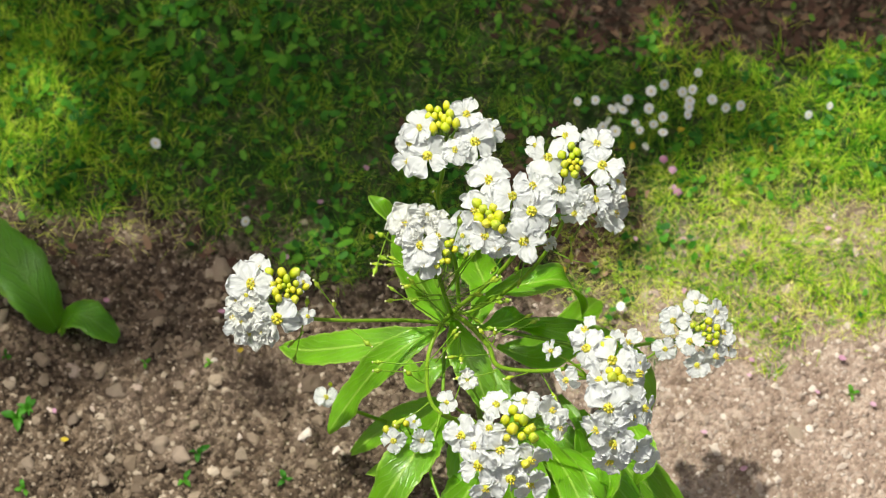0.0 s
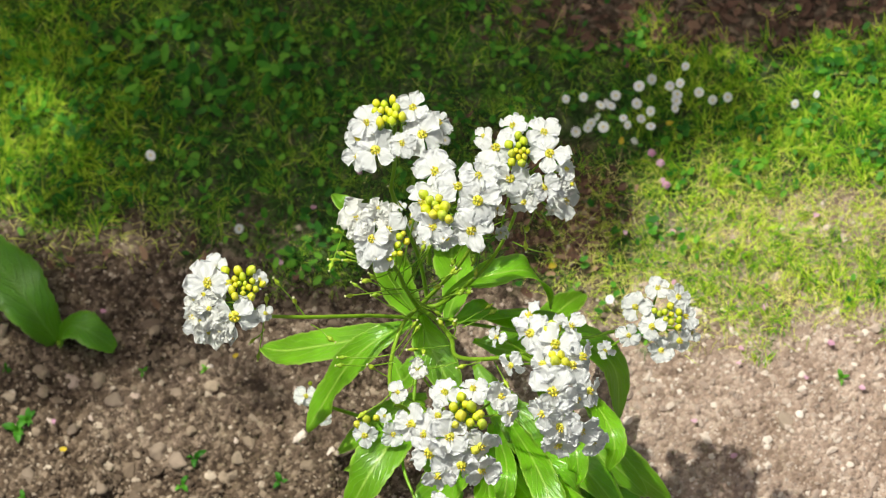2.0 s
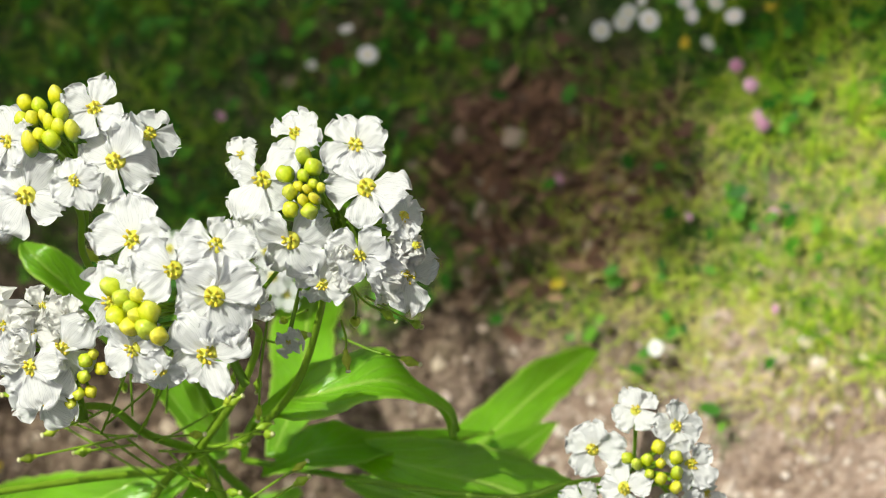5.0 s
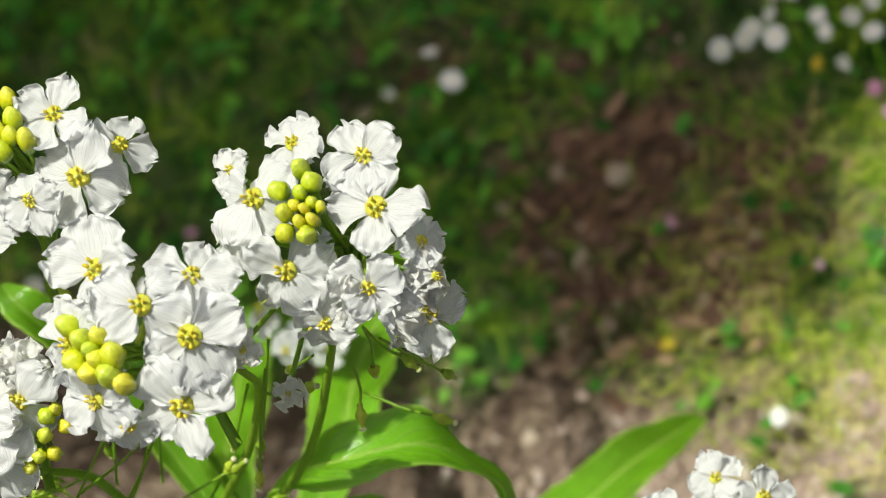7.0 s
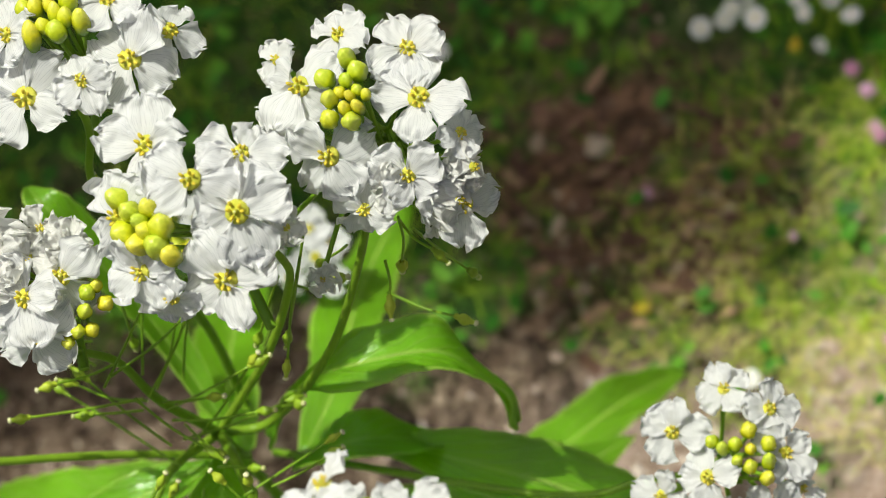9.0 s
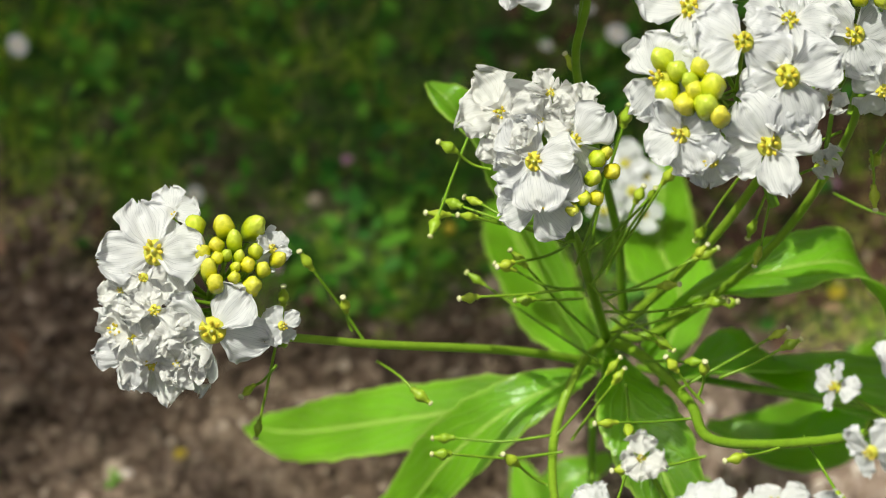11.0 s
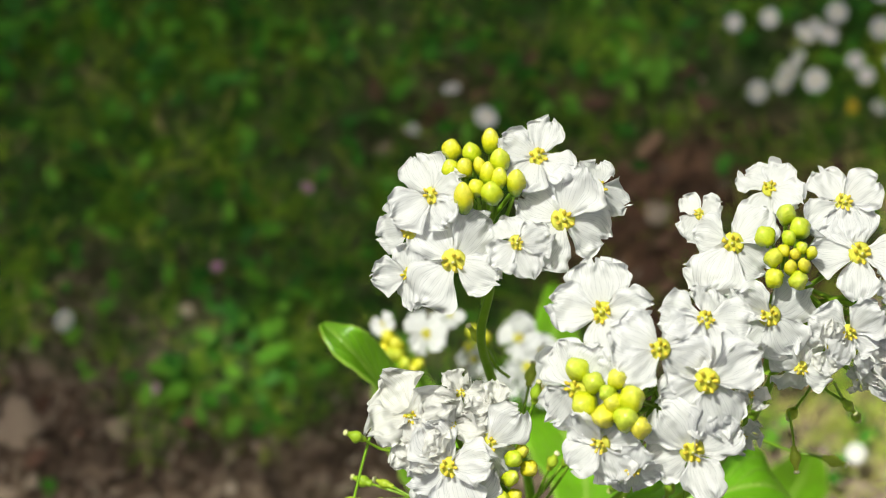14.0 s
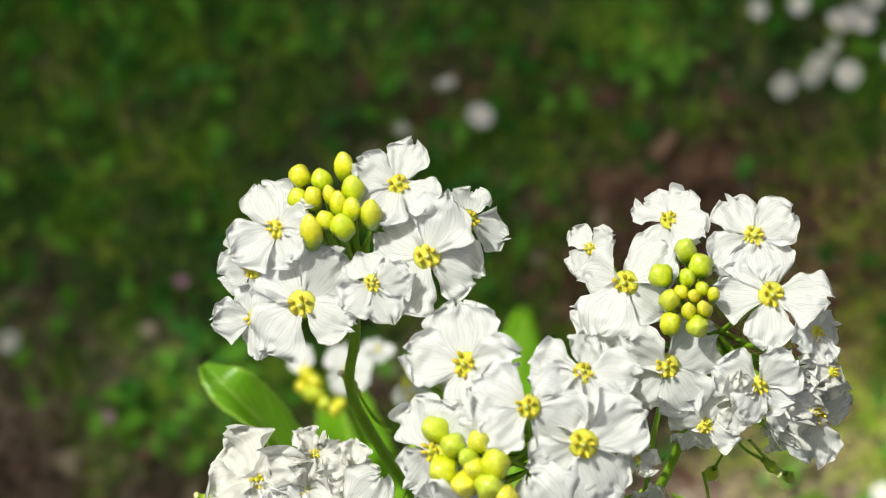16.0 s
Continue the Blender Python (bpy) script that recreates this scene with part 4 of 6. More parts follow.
bud(top_cluster, (0.0013, -0.0135, 0.2058), (0.0550, 0.4962, 0.8665), 0.0026)
bud(top_cluster, (0.0041, -0.0123, 0.2056), (0.1130, 0.5043, 0.8561), 0.0026)
bud(top_cluster, (-0.0001, -0.0155, 0.2059), (0.0264, 0.4738, 0.8802), 0.0024)
bud(top_cluster, (0.0047, -0.0156, 0.2061), (0.1321, 0.4670, 0.8744), 0.0028)
bud(top_cluster, (0.0027, -0.0171, 0.2063), (0.0903, 0.4506, 0.8881), 0.0021)
bud(top_cluster, (0.0009, -0.0186, 0.2061), (0.0524, 0.4311, 0.9008), 0.0024)
bud(top_cluster, (0.0028, -0.0198, 0.2061), (0.0984, 0.4120, 0.9058), 0.0031)
bud(top_cluster, (-0.0010, -0.0196, 0.2056), (0.0053, 0.4163, 0.9092), 0.0028)
bud(top_cluster, (0.0063, -0.0189, 0.2058), (0.1764, 0.4168, 0.8917), 0.0027)
bud(top_cluster, (0.0041, -0.0180, 0.2062), (0.1243, 0.4360, 0.8913), 0.0024)
bud(top_cluster, (0.0020, -0.0158, 0.2062), (0.0726, 0.4684, 0.8805), 0.0018)
bud(top_cluster, (-0.0019, -0.0151, 0.2054), (-0.0152, 0.4767, 0.8789), 0.0026)

right_cluster = cluster((0.0418, -0.0281, 0.1751), (0.0366, -0.0404, 0.1706), 'dense white flower cluster, some petals wilting at the edge')
flower(right_cluster, (0.0339, -0.0292, 0.1947), (-0.1246, -0.2885, 0.9493), (0.6497, 0.7161, 0.2552), 0.0069, 0)
flower(right_cluster, (0.0498, -0.0265, 0.1946), (0.0910, -0.1922, 0.9771), (0.9863, 0.1571, 0.0500), 0.0064, 0)
flower(right_cluster, (0.0505, -0.0337, 0.1936), (0.1211, -0.3319, 0.9355), (0.9999, -0.0062, -0.0093), 0.0073, 0)
flower(right_cluster, (0.0368, -0.0395, 0.1924), (-0.0683, -0.4317, 0.8994), (0.8705, 0.4646, 0.1624), 0.0068, 0)
flower(right_cluster, (0.0404, -0.0228, 0.1955), (0.0304, 0.0754, 0.9967), (0.8040, 0.5608, 0.1978), 0.0050, 0)
flower(right_cluster, (0.0399, -0.0457, 0.1866), (-0.0604, -0.6550, 0.7532), (0.3990, 0.8629, 0.3102), 0.0046, 0)
flower(right_cluster, (0.0471, -0.0429, 0.1892), (0.0629, -0.5926, 0.8031), (0.6497, 0.7161, 0.2552), 0.0053, 0)
flower(right_cluster, (0.0441, -0.0440, 0.1888), (-0.1187, -0.6797, 0.7238), (0.3505, 0.8812, 0.3172), 0.0039, 1)
flower(right_cluster, (0.0537, -0.0422, 0.1858), (0.3632, -0.5580, 0.7462), (0.4465, 0.8422, 0.3024), 0.0044, 1)
flower(right_cluster, (0.0531, -0.0453, 0.1822), (0.2021, -0.6406, 0.7408), (0.9990, -0.0390, -0.0212), 0.0059, 0)
flower(right_cluster, (0.0498, -0.0440, 0.1866), (0.1297, -0.7092, 0.6929), (0.3990, 0.8629, 0.3102), 0.0043, 0)
flower(right_cluster, (0.0548, -0.0378, 0.1888), (0.4767, -0.4250, 0.7695), (0.9862, -0.1532, -0.0626), 0.0043, 0)
flower(right_cluster, (0.0305, -0.0328, 0.1924), (-0.4588, -0.3630, 0.8110), (0.6497, 0.7161, 0.2552), 0.0043, 0)
flower(right_cluster, (0.0307, -0.0235, 0.1928), (-0.4162, -0.1352, 0.8992), (0.9240, 0.3616, 0.1246), 0.0039, 0)
flower(right_cluster, (0.0285, -0.0481, 0.1900), (0.2, -0.6, 0.75), (0.6, 0.7, 0.25), 0.0036, 1)
flower(right_cluster, (0.0312, -0.0509, 0.1780), (0.3, -0.9, 0.2), (0.6, 0.7, 0.25), 0.0030, 1)
flower(right_cluster, (0.0483, -0.0466, 0.1800), (0.5, -0.8, 0.2), (0.6, 0.7, 0.25), 0.0024, 1)
flower(right_cluster, (0.0529, -0.0455, 0.1840), (0.7, -0.6, 0.3), (0.6, 0.7, 0.25), 0.0050, 1)
flower(right_cluster, (0.0559, -0.0423, 0.1870), (0.8, -0.4, 0.5), (0.6, 0.7, 0.25), 0.0046, 1)
bud(right_cluster, (0.0416, -0.0275, 0.1972), (0.0513, 0.1922, 0.9800), 0.0028)
bud(right_cluster, (0.0382, -0.0299, 0.1970), (-0.0413, 0.1372, 0.9897), 0.0031)
bud(right_cluster, (0.0430, -0.0298, 0.1974), (0.0928, 0.1404, 0.9857), 0.0030)
bud(right_cluster, (0.0412, -0.0309, 0.1974), (0.0406, 0.1156, 0.9925), 0.0022)
bud(right_cluster, (0.0401, -0.0325, 0.1972), (0.0097, 0.0769, 0.9970), 0.0019)
bud(right_cluster, (0.0426, -0.0326, 0.1973), (0.0818, 0.0737, 0.9939), 0.0018)
bud(right_cluster, (0.0386, -0.0331, 0.1969), (-0.0340, 0.0571, 0.9978), 0.0026)
bud(right_cluster, (0.0406, -0.0349, 0.1968), (0.0246, 0.0099, 0.9996), 0.0019)
bud(right_cluster, (0.0425, -0.0350, 0.1968), (0.0811, 0.0096, 0.9967), 0.0018)
bud(right_cluster, (0.0382, -0.0357, 0.1961), (-0.0457, -0.0163, 0.9988), 0.0028)
bud(right_cluster, (0.0413, -0.0367, 0.1962), (0.0477, -0.0423, 0.9980), 0.0028)
bud(right_cluster, (0.0438, -0.0335, 0.1971), (0.1172, 0.0496, 0.9919), 0.0016)
bud(right_cluster, (0.0416, -0.0333, 0.1972), (0.0553, 0.0566, 0.9969), 0.0016)

middle_cluster = cluster((0.0195, -0.0435, 0.1883), (0.0233, -0.0567, 0.1772), 'crowded white flower cluster with an open side of plump buds')
flower(middle_cluster, (0.0141, -0.0388, 0.2041), (-0.2139, -0.1690, 0.9621), (0.9933, -0.1062, 0.0446), 0.0078, 0)
flower(middle_cluster, (0.0203, -0.0457, 0.2056), (-0.0682, -0.2816, 0.9571), (0.7624, 0.5873, 0.2719), 0.0068, 0)
flower(middle_cluster, (0.0258, -0.0504, 0.2028), (0.0224, -0.4033, 0.9148), (0.9815, 0.1399, 0.1311), 0.0078, 0)
flower(middle_cluster, (0.0223, -0.0578, 0.1976), (-0.0508, -0.4918, 0.8692), (0.9027, 0.3764, 0.2086), 0.0076, 0)
flower(middle_cluster, (0.0272, -0.0423, 0.2037), (0.1604, -0.0560, 0.9855), (0.4967, 0.8040, 0.3268), 0.0060, 0)
flower(middle_cluster, (0.0088, -0.0475, 0.2012), (-0.5726, -0.1417, 0.8075), (0.9420, 0.2840, 0.1790), 0.0068, 0)
flower(middle_cluster, (0.0106, -0.0546, 0.1981), (-0.5020, -0.4888, 0.7135), (0.9668, 0.2046, 0.1528), 0.0060, 0)
flower(middle_cluster, (0.0314, -0.0518, 0.1982), (0.3430, -0.5152, 0.7854), (0.6392, 0.7064, 0.3040), 0.0036, 1)
flower(middle_cluster, (0.0142, -0.0582, 0.1960), (-0.2906, -0.6782, 0.6750), (0.5117, 0.7953, 0.3250), 0.0048, 0)
bud(middle_cluster, (0.0095, -0.0455, 0.2028), (-0.3135, 0.0922, 0.9451), 0.0034)
bud(middle_cluster, (0.0094, -0.0498, 0.2014), (-0.3354, -0.0532, 0.9406), 0.0038)
bud(middle_cluster, (0.0116, -0.0522, 0.2019), (-0.2615, -0.1313, 0.9562), 0.0034)
bud(middle_cluster, (0.0126, -0.0498, 0.2039), (-0.2182, -0.0298, 0.9755), 0.0026)
bud(middle_cluster, (0.0154, -0.0514, 0.2044), (-0.1171, -0.0807, 0.9898), 0.0037)
bud(middle_cluster, (0.0143, -0.0534, 0.2026), (-0.1648, -0.1701, 0.9715), 0.0038)
bud(middle_cluster, (0.0110, -0.0479, 0.2035), (-0.2703, 0.0260, 0.9624), 0.0031)
bud(middle_cluster, (0.0140, -0.0486, 0.2050), (-0.1650, 0.0186, 0.9861), 0.0028)
bud(middle_cluster, (0.0159, -0.0548, 0.2019), (-0.1035, -0.2317, 0.9673), 0.0031)
bud(middle_cluster, (0.0131, -0.0512, 0.2035), (-0.2030, -0.0826, 0.9757), 0.0028)

left_cluster = cluster((-0.0573, -0.0520, 0.1620), (-0.0475, -0.0585, 0.1575), 'white flower cluster with a round crown of green-yellow buds')
flower(left_cluster, (-0.0633, -0.0519, 0.1772), (-0.1994, -0.3060, 0.9309), (0.9973, -0.0316, 0.0661), 0.0084, 0)
flower(left_cluster, (-0.0567, -0.0634, 0.1739), (-0.0525, -0.5034, 0.8625), (0.5722, 0.7222, 0.3885), 0.0086, 0)
flower(left_cluster, (-0.0643, -0.0597, 0.1748), (-0.2929, -0.4408, 0.8484), (0.4217, 0.8058, 0.4158), 0.0057, 1)
flower(left_cluster, (-0.0700, -0.0593, 0.1698), (-0.5162, -0.3760, 0.7695), (0.5722, 0.7222, 0.3885), 0.0053, 0)
flower(left_cluster, (-0.0679, -0.0615, 0.1703), (-0.3479, -0.5198, 0.7802), (0.7054, 0.6167, 0.3494), 0.0049, 1)
flower(left_cluster, (-0.0621, -0.0656, 0.1698), (-0.1497, -0.6837, 0.7143), (0.2415, 0.8693, 0.4313), 0.0049, 1)
flower(left_cluster, (-0.0654, -0.0550, 0.1760), (-0.3332, -0.3325, 0.8823), (0.9678, 0.1880, 0.1676), 0.0045, 1)
flower(left_cluster, (-0.0658, -0.0646, 0.1684), (-0.2523, -0.6993, 0.6689), (0.9112, 0.3388, 0.2344), 0.0061, 1)
flower(left_cluster, (-0.0606, -0.0461, 0.1771), (-0.1249, 0.0336, 0.9916), (0.2415, 0.8693, 0.4313), 0.0041, 0)
flower(left_cluster, (-0.0688, -0.0551, 0.1733), (-0.5075, -0.2863, 0.8127), (0.9678, 0.1880, 0.1676), 0.0036, 1)
flower(left_cluster, (-0.0472, -0.0525, 0.1752), (0.3915, -0.2464, 0.8866), (0.4837, 0.7752, 0.4064), 0.0032, 0)
flower(left_cluster, (-0.0470, -0.0622, 0.1702), (0.3646, -0.5592, 0.7446), (0.7176, 0.6051, 0.3448), 0.0032, 0)
flower(left_cluster, (-0.0599, -0.0671, 0.1680), (-0.1046, -0.7852, 0.6104), (0.9949, -0.0945, 0.0360), 0.0036, 1)
flower(left_cluster, (-0.0687, -0.0627, 0.1678), (-0.4388, -0.5721, 0.6930), (0.1734, 0.8846, 0.4330), 0.0053, 0)
bud(left_cluster, (-0.0574, -0.0492, 0.1785), (-0.0070, 0.1912, 0.9815), 0.0032)
bud(left_cluster, (-0.0534, -0.0497, 0.1780), (0.1216, 0.1693, 0.9780), 0.0031)
bud(left_cluster, (-0.0494, -0.0497, 0.1764), (0.2431, 0.1416, 0.9596), 0.0034)
bud(left_cluster, (-0.0568, -0.0539, 0.1791), (0.0210, 0.0798, 0.9966), 0.0026)
bud(left_cluster, (-0.0547, -0.0528, 0.1787), (0.0915, 0.1012, 0.9907), 0.0023)
bud(left_cluster, (-0.0522, -0.0523, 0.1780), (0.1706, 0.0999, 0.9803), 0.0025)
bud(left_cluster, (-0.0562, -0.0565, 0.1788), (0.0476, 0.0013, 0.9989), 0.0025)
bud(left_cluster, (-0.0494, -0.0534, 0.1766), (0.2619, 0.0498, 0.9638), 0.0022)
bud(left_cluster, (-0.0555, -0.0585, 0.1782), (0.0738, -0.0693, 0.9949), 0.0026)
bud(left_cluster, (-0.0508, -0.0556, 0.1772), (0.2267, -0.0017, 0.9740), 0.0023)
bud(left_cluster, (-0.0505, -0.0585, 0.1761), (0.2478, -0.1020, 0.9634), 0.0029)
bud(left_cluster, (-0.0487, -0.0560, 0.1758), (0.2938, -0.0336, 0.9553), 0.0023)
bud(left_cluster, (-0.0528, -0.0576, 0.1776), (0.1691, -0.0529, 0.9842), 0.0019)
bud(left_cluster, (-0.0525, -0.0561, 0.1779), (0.1726, -0.0053, 0.9850), 0.0015)
bud(left_cluster, (-0.0548, -0.0548, 0.1788), (0.0916, 0.0479, 0.9946), 0.0020)
bud(left_cluster, (-0.0535, -0.0544, 0.1784), (0.1343, 0.0523, 0.9896), 0.0017)
bud(left_cluster, (-0.0466, -0.0540, 0.1745), (0.3467, 0.0046, 0.9380), 0.0022)
bud(left_cluster, (-0.0518, -0.0546, 0.1778), (0.1910, 0.0360, 0.9809), 0.0017)

small_cluster = cluster((-0.0067, -0.0423, 0.1738), (-0.0054, -0.0559, 0.1727), 'small ageing white flower cluster with crumpled petals')
flower(small_cluster, (-0.0037, -0.0482, 0.1878), (0.0151, -0.3839, 0.9233), (0.9040, 0.3534, 0.2408), 0.0061, 0)
flower(small_cluster, (-0.0094, -0.0501, 0.1869), (-0.1333, -0.4695, 0.8728), (0.9822, 0.1259, 0.1394), 0.0067, 0)
flower(small_cluster, (-0.0095, -0.0541, 0.1832), (-0.1486, -0.6653, 0.7316), (0.8171, 0.4925, 0.2996), 0.0067, 0)
flower(small_cluster, (-0.0131, -0.0424, 0.1877), (-0.2707, -0.2421, 0.9317), (0.9634, 0.2034, 0.1746), 0.0075, 1)
flower(small_cluster, (-0.0060, -0.0409, 0.1890), (0.0235, 0.0173, 0.9996), (0.7054, 0.6167, 0.3494), 0.0044, 1)
flower(small_cluster, (-0.0023, -0.0439, 0.1884), (0.2146, -0.1430, 0.9662), (0.9960, 0.0158, 0.0884), 0.0040, 1)
flower(small_cluster, (-0.0082, -0.0450, 0.1890), (-0.1065, -0.2140, 0.9710), (0.5722, 0.7222, 0.3885), 0.0052, 1)
flower(small_cluster, (-0.0130, -0.0465, 0.1872), (-0.4307, -0.3572, 0.8288), (0.9634, 0.2034, 0.1746), 0.0044, 1)
bud(small_cluster, (-0.0007, -0.0504, 0.1859), (0.2449, -0.1909, 0.9506), 0.0026)
bud(small_cluster, (0.0012, -0.0514, 0.1835), (0.3120, -0.2603, 0.9137), 0.0025)
bud(small_cluster, (-0.0016, -0.0526, 0.1845), (0.2117, -0.2931, 0.9324), 0.0023)
bud(small_cluster, (-0.0033, -0.0546, 0.1828), (0.1429, -0.3962, 0.9070), 0.0023)
bud(small_cluster, (-0.0014, -0.0544, 0.1819), (0.2193, -0.3971, 0.8912), 0.0022)
bud(small_cluster, (-0.0050, -0.0556, 0.1817), (0.0735, -0.4532, 0.8884), 0.0020)
bud(small_cluster, (0.0006, -0.0495, 0.1856), (0.2868, -0.1647, 0.9437), 0.0020)

lower_right_cluster = cluster((0.0758, -0.0603, 0.1140), (0.0638, -0.0643, 0.1110), 'compact white flower cluster with small buds at its crown')
flower(lower_right_cluster, (0.0701, -0.0621, 0.1299), (-0.0144, -0.3317, 0.9433), (0.4155, 0.8451, 0.3364), 0.0053, 0)
flower(lower_right_cluster, (0.0744, -0.0697, 0.1290), (0.0304, -0.4675, 0.8835), (0.9905, -0.0287, -0.1346), 0.0053, 0)
flower(lower_right_cluster, (0.0783, -0.0571, 0.1304), (0.1831, 0.1314, 0.9743), (0.8752, 0.4715, 0.1087), 0.0043, 0)
flower(lower_right_cluster, (0.0842, -0.0606, 0.1287), (0.4067, -0.0577, 0.9118), (0.9870, -0.0604, -0.1487), 0.0050, 0)
flower(lower_right_cluster, (0.0855, -0.0668, 0.1264), (0.5753, -0.4140, 0.7054), (0.9059, 0.4160, 0.0796), 0.0050, 0)
flower(lower_right_cluster, (0.0666, -0.0694, 0.1246), (-0.3103, -0.5551, 0.7717), (0.6350, 0.7288, 0.2562), 0.0043, 0)
flower(lower_right_cluster, (0.0761, -0.0752, 0.1217), (0.0148, -0.8029, 0.5959), (0.3997, 0.8509, 0.3410), 0.0046, 0)
flower(lower_right_cluster, (0.0825, -0.0732, 0.1226), (0.3885, -0.7213, 0.5734), (0.7692, 0.6114, 0.1859), 0.0050, 0)
flower(lower_right_cluster, (0.0584, -0.0706, 0.1186), (-0.4584, -0.5375, 0.7078), (0.7114, 0.6678, 0.2188), 0.0034, 0)
flower(lower_right_cluster, (0.0866, -0.0706, 0.1215), (0.5771, -0.5597, 0.5948), (0.7581, 0.6230, 0.1926), 0.0037, 0)
bud(lower_right_cluster, (0.0813, -0.0644, 0.1311), (0.2788, 0.0283, 0.9599), 0.0026)
bud(lower_right_cluster, (0.0837, -0.0662, 0.1292), (0.3724, -0.0466, 0.9269), 0.0025)
bud(lower_right_cluster, (0.0792, -0.0664, 0.1315), (0.2057, -0.0284, 0.9782), 0.0022)
bud(lower_right_cluster, (0.0774, -0.0669, 0.1317), (0.1415, -0.0439, 0.9890), 0.0020)
bud(lower_right_cluster, (0.0833, -0.0686, 0.1283), (0.3686, -0.1365, 0.9195), 0.0023)
bud(lower_right_cluster, (0.0807, -0.0694, 0.1295), (0.2754, -0.1517, 0.9493), 0.0023)
bud(lower_right_cluster, (0.0760, -0.0656, 0.1320), (0.0890, -0.0023, 0.9960), 0.0022)
bud(lower_right_cluster, (0.0812, -0.0671, 0.1305), (0.2829, -0.0593, 0.9573), 0.0018)
bud(lower_right_cluster, (0.0826, -0.0706, 0.1272), (0.3531, -0.2204, 0.9093), 0.0023)
bud(lower_right_cluster, (0.0791, -0.0686, 0.1307), (0.2069, -0.1115, 0.9720), 0.0018)

front_cluster = cluster((0.0423, -0.1072, 0.1882), (0.0294, -0.1012, 0.1970), 'long drooping white flower cluster with ageing petals')
flower(front_cluster, (0.0363, -0.0953, 0.2088), (-0.1910, 0.4698, 0.8619), (0.3961, 0.8284, 0.3960), 0.0059, 0)
flower(front_cluster, (0.0358, -0.1020, 0.2107), (-0.4797, -0.2279, 0.8473), (0.6464, 0.6781, 0.3498), 0.0066, 0)
flower(front_cluster, (0.0430, -0.1076, 0.2122), (-0.0619, -0.3141, 0.9474), (0.9803, 0.1396, 0.1395), 0.0072, 0)
flower(front_cluster, (0.0485, -0.1021, 0.2108), (0.4876, 0.2729, 0.8293), (0.7685, 0.5609, 0.3080), 0.0055, 0)
flower(front_cluster, (0.0402, -0.1212, 0.2079), (-0.2770, -0.6007, 0.7499), (0.7795, 0.5481, 0.3033), 0.0085, 0)
flower(front_cluster, (0.0511, -0.1218, 0.2050), (0.5978, -0.6366, 0.4871), (0.9926, 0.0601, 0.1056), 0.0055, 0)
flower(front_cluster, (0.0467, -0.1236, 0.2052), (0.2687, -0.7875, 0.5547), (0.9965, -0.0676, 0.0497), 0.0066, 0)
flower(front_cluster, (0.0506, -0.1122, 0.2101), (0.6208, -0.4429, 0.6469), (0.9803, 0.1396, 0.1395), 0.0061, 0)
flower(front_cluster, (0.0359, -0.1256, 0.2021), (-0.6332, -0.6365, 0.4402), (0.5490, 0.7480, 0.3728), 0.0064, 0)
flower(front_cluster, (0.0383, -0.1132, 0.2114), (-0.6545, -0.5455, 0.5236), (0.9336, 0.2946, 0.2040), 0.0057, 0)
flower(front_cluster, (0.0405, -0.1292, 0.1978), (-0.2755, -0.8055, 0.5246), (0.8918, 0.3836, 0.2399), 0.0069, 0)
flower(front_cluster, (0.0390, -0.1320, 0.1909), (-0.3272, -0.8700, 0.3689), (0.1801, 0.8950, 0.4081), 0.0060, 0)
flower(front_cluster, (0.0466, -0.1302, 0.1952), (0.1672, -0.8690, 0.4658), (0.6596, 0.6672, 0.3461), 0.0066, 0)
flower(front_cluster, (0.0494, -0.1320, 0.1895), (0.2953, -0.9020, 0.3148), (0.2816, 0.8698, 0.4051), 0.0055, 0)
flower(front_cluster, (0.0471, -0.1149, 0.2106), (0.3595, -0.4191, 0.8337), (0.8495, 0.4547, 0.2677), 0.0064, 0)
flower(front_cluster, (0.0284, -0.1102, 0.2075), (-0.6612, -0.6439, 0.3850), (0.6853, 0.6449, 0.3383), 0.0046, 0)
flower(front_cluster, (0.0254, -0.0988, 0.2046), (-0.8179, -0.0328, 0.5744), (0.5344, 0.7571, 0.3757), 0.0039, 0)
bud(front_cluster, (0.0428, -0.1012, 0.2117), (0.0141, 0.2342, 0.9721), 0.0034)
bud(front_cluster, (0.0440, -0.1025, 0.2120), (0.0438, 0.2145, 0.9757), 0.0031)
bud(front_cluster, (0.0411, -0.1026, 0.2121), (-0.0207, 0.2168, 0.9760), 0.0029)
bud(front_cluster, (0.0422, -0.1138, 0.2129), (0.0124, 0.0138, 0.9998), 0.0036)
bud(front_cluster, (0.0452, -0.1145, 0.2124), (0.0872, -0.0086, 0.9962), 0.0031)
bud(front_cluster, (0.0417, -0.1115, 0.2132), (0.0004, 0.0640, 0.9980), 0.0029)
bud(front_cluster, (0.0442, -0.1121, 0.2130), (0.0609, 0.0479, 0.9970), 0.0027)

low_cluster = cluster((0.0082, -0.1135, 0.1731), (-0.0101, -0.1059, 0.1820), 'white flower cluster around elongated yellow buds')
flower(low_cluster, (-0.0011, -0.1277, 0.1902), (-0.3590, -0.6401, 0.6792), (0.9139, 0.3396, 0.2222), 0.0078, 0)
flower(low_cluster, (0.0059, -0.1251, 0.1944), (-0.0922, -0.5637, 0.8208), (0.7342, 0.5980, 0.3216), 0.0074, 0)
flower(low_cluster, (-0.0052, -0.1181, 0.1925), (-0.5613, -0.3576, 0.7464), (0.3961, 0.8284, 0.3960), 0.0065, 0)
flower(low_cluster, (0.0081, -0.1325, 0.1879), (-0.0436, -0.8441, 0.5345), (0.7902, 0.5353, 0.2985), 0.0074, 0)
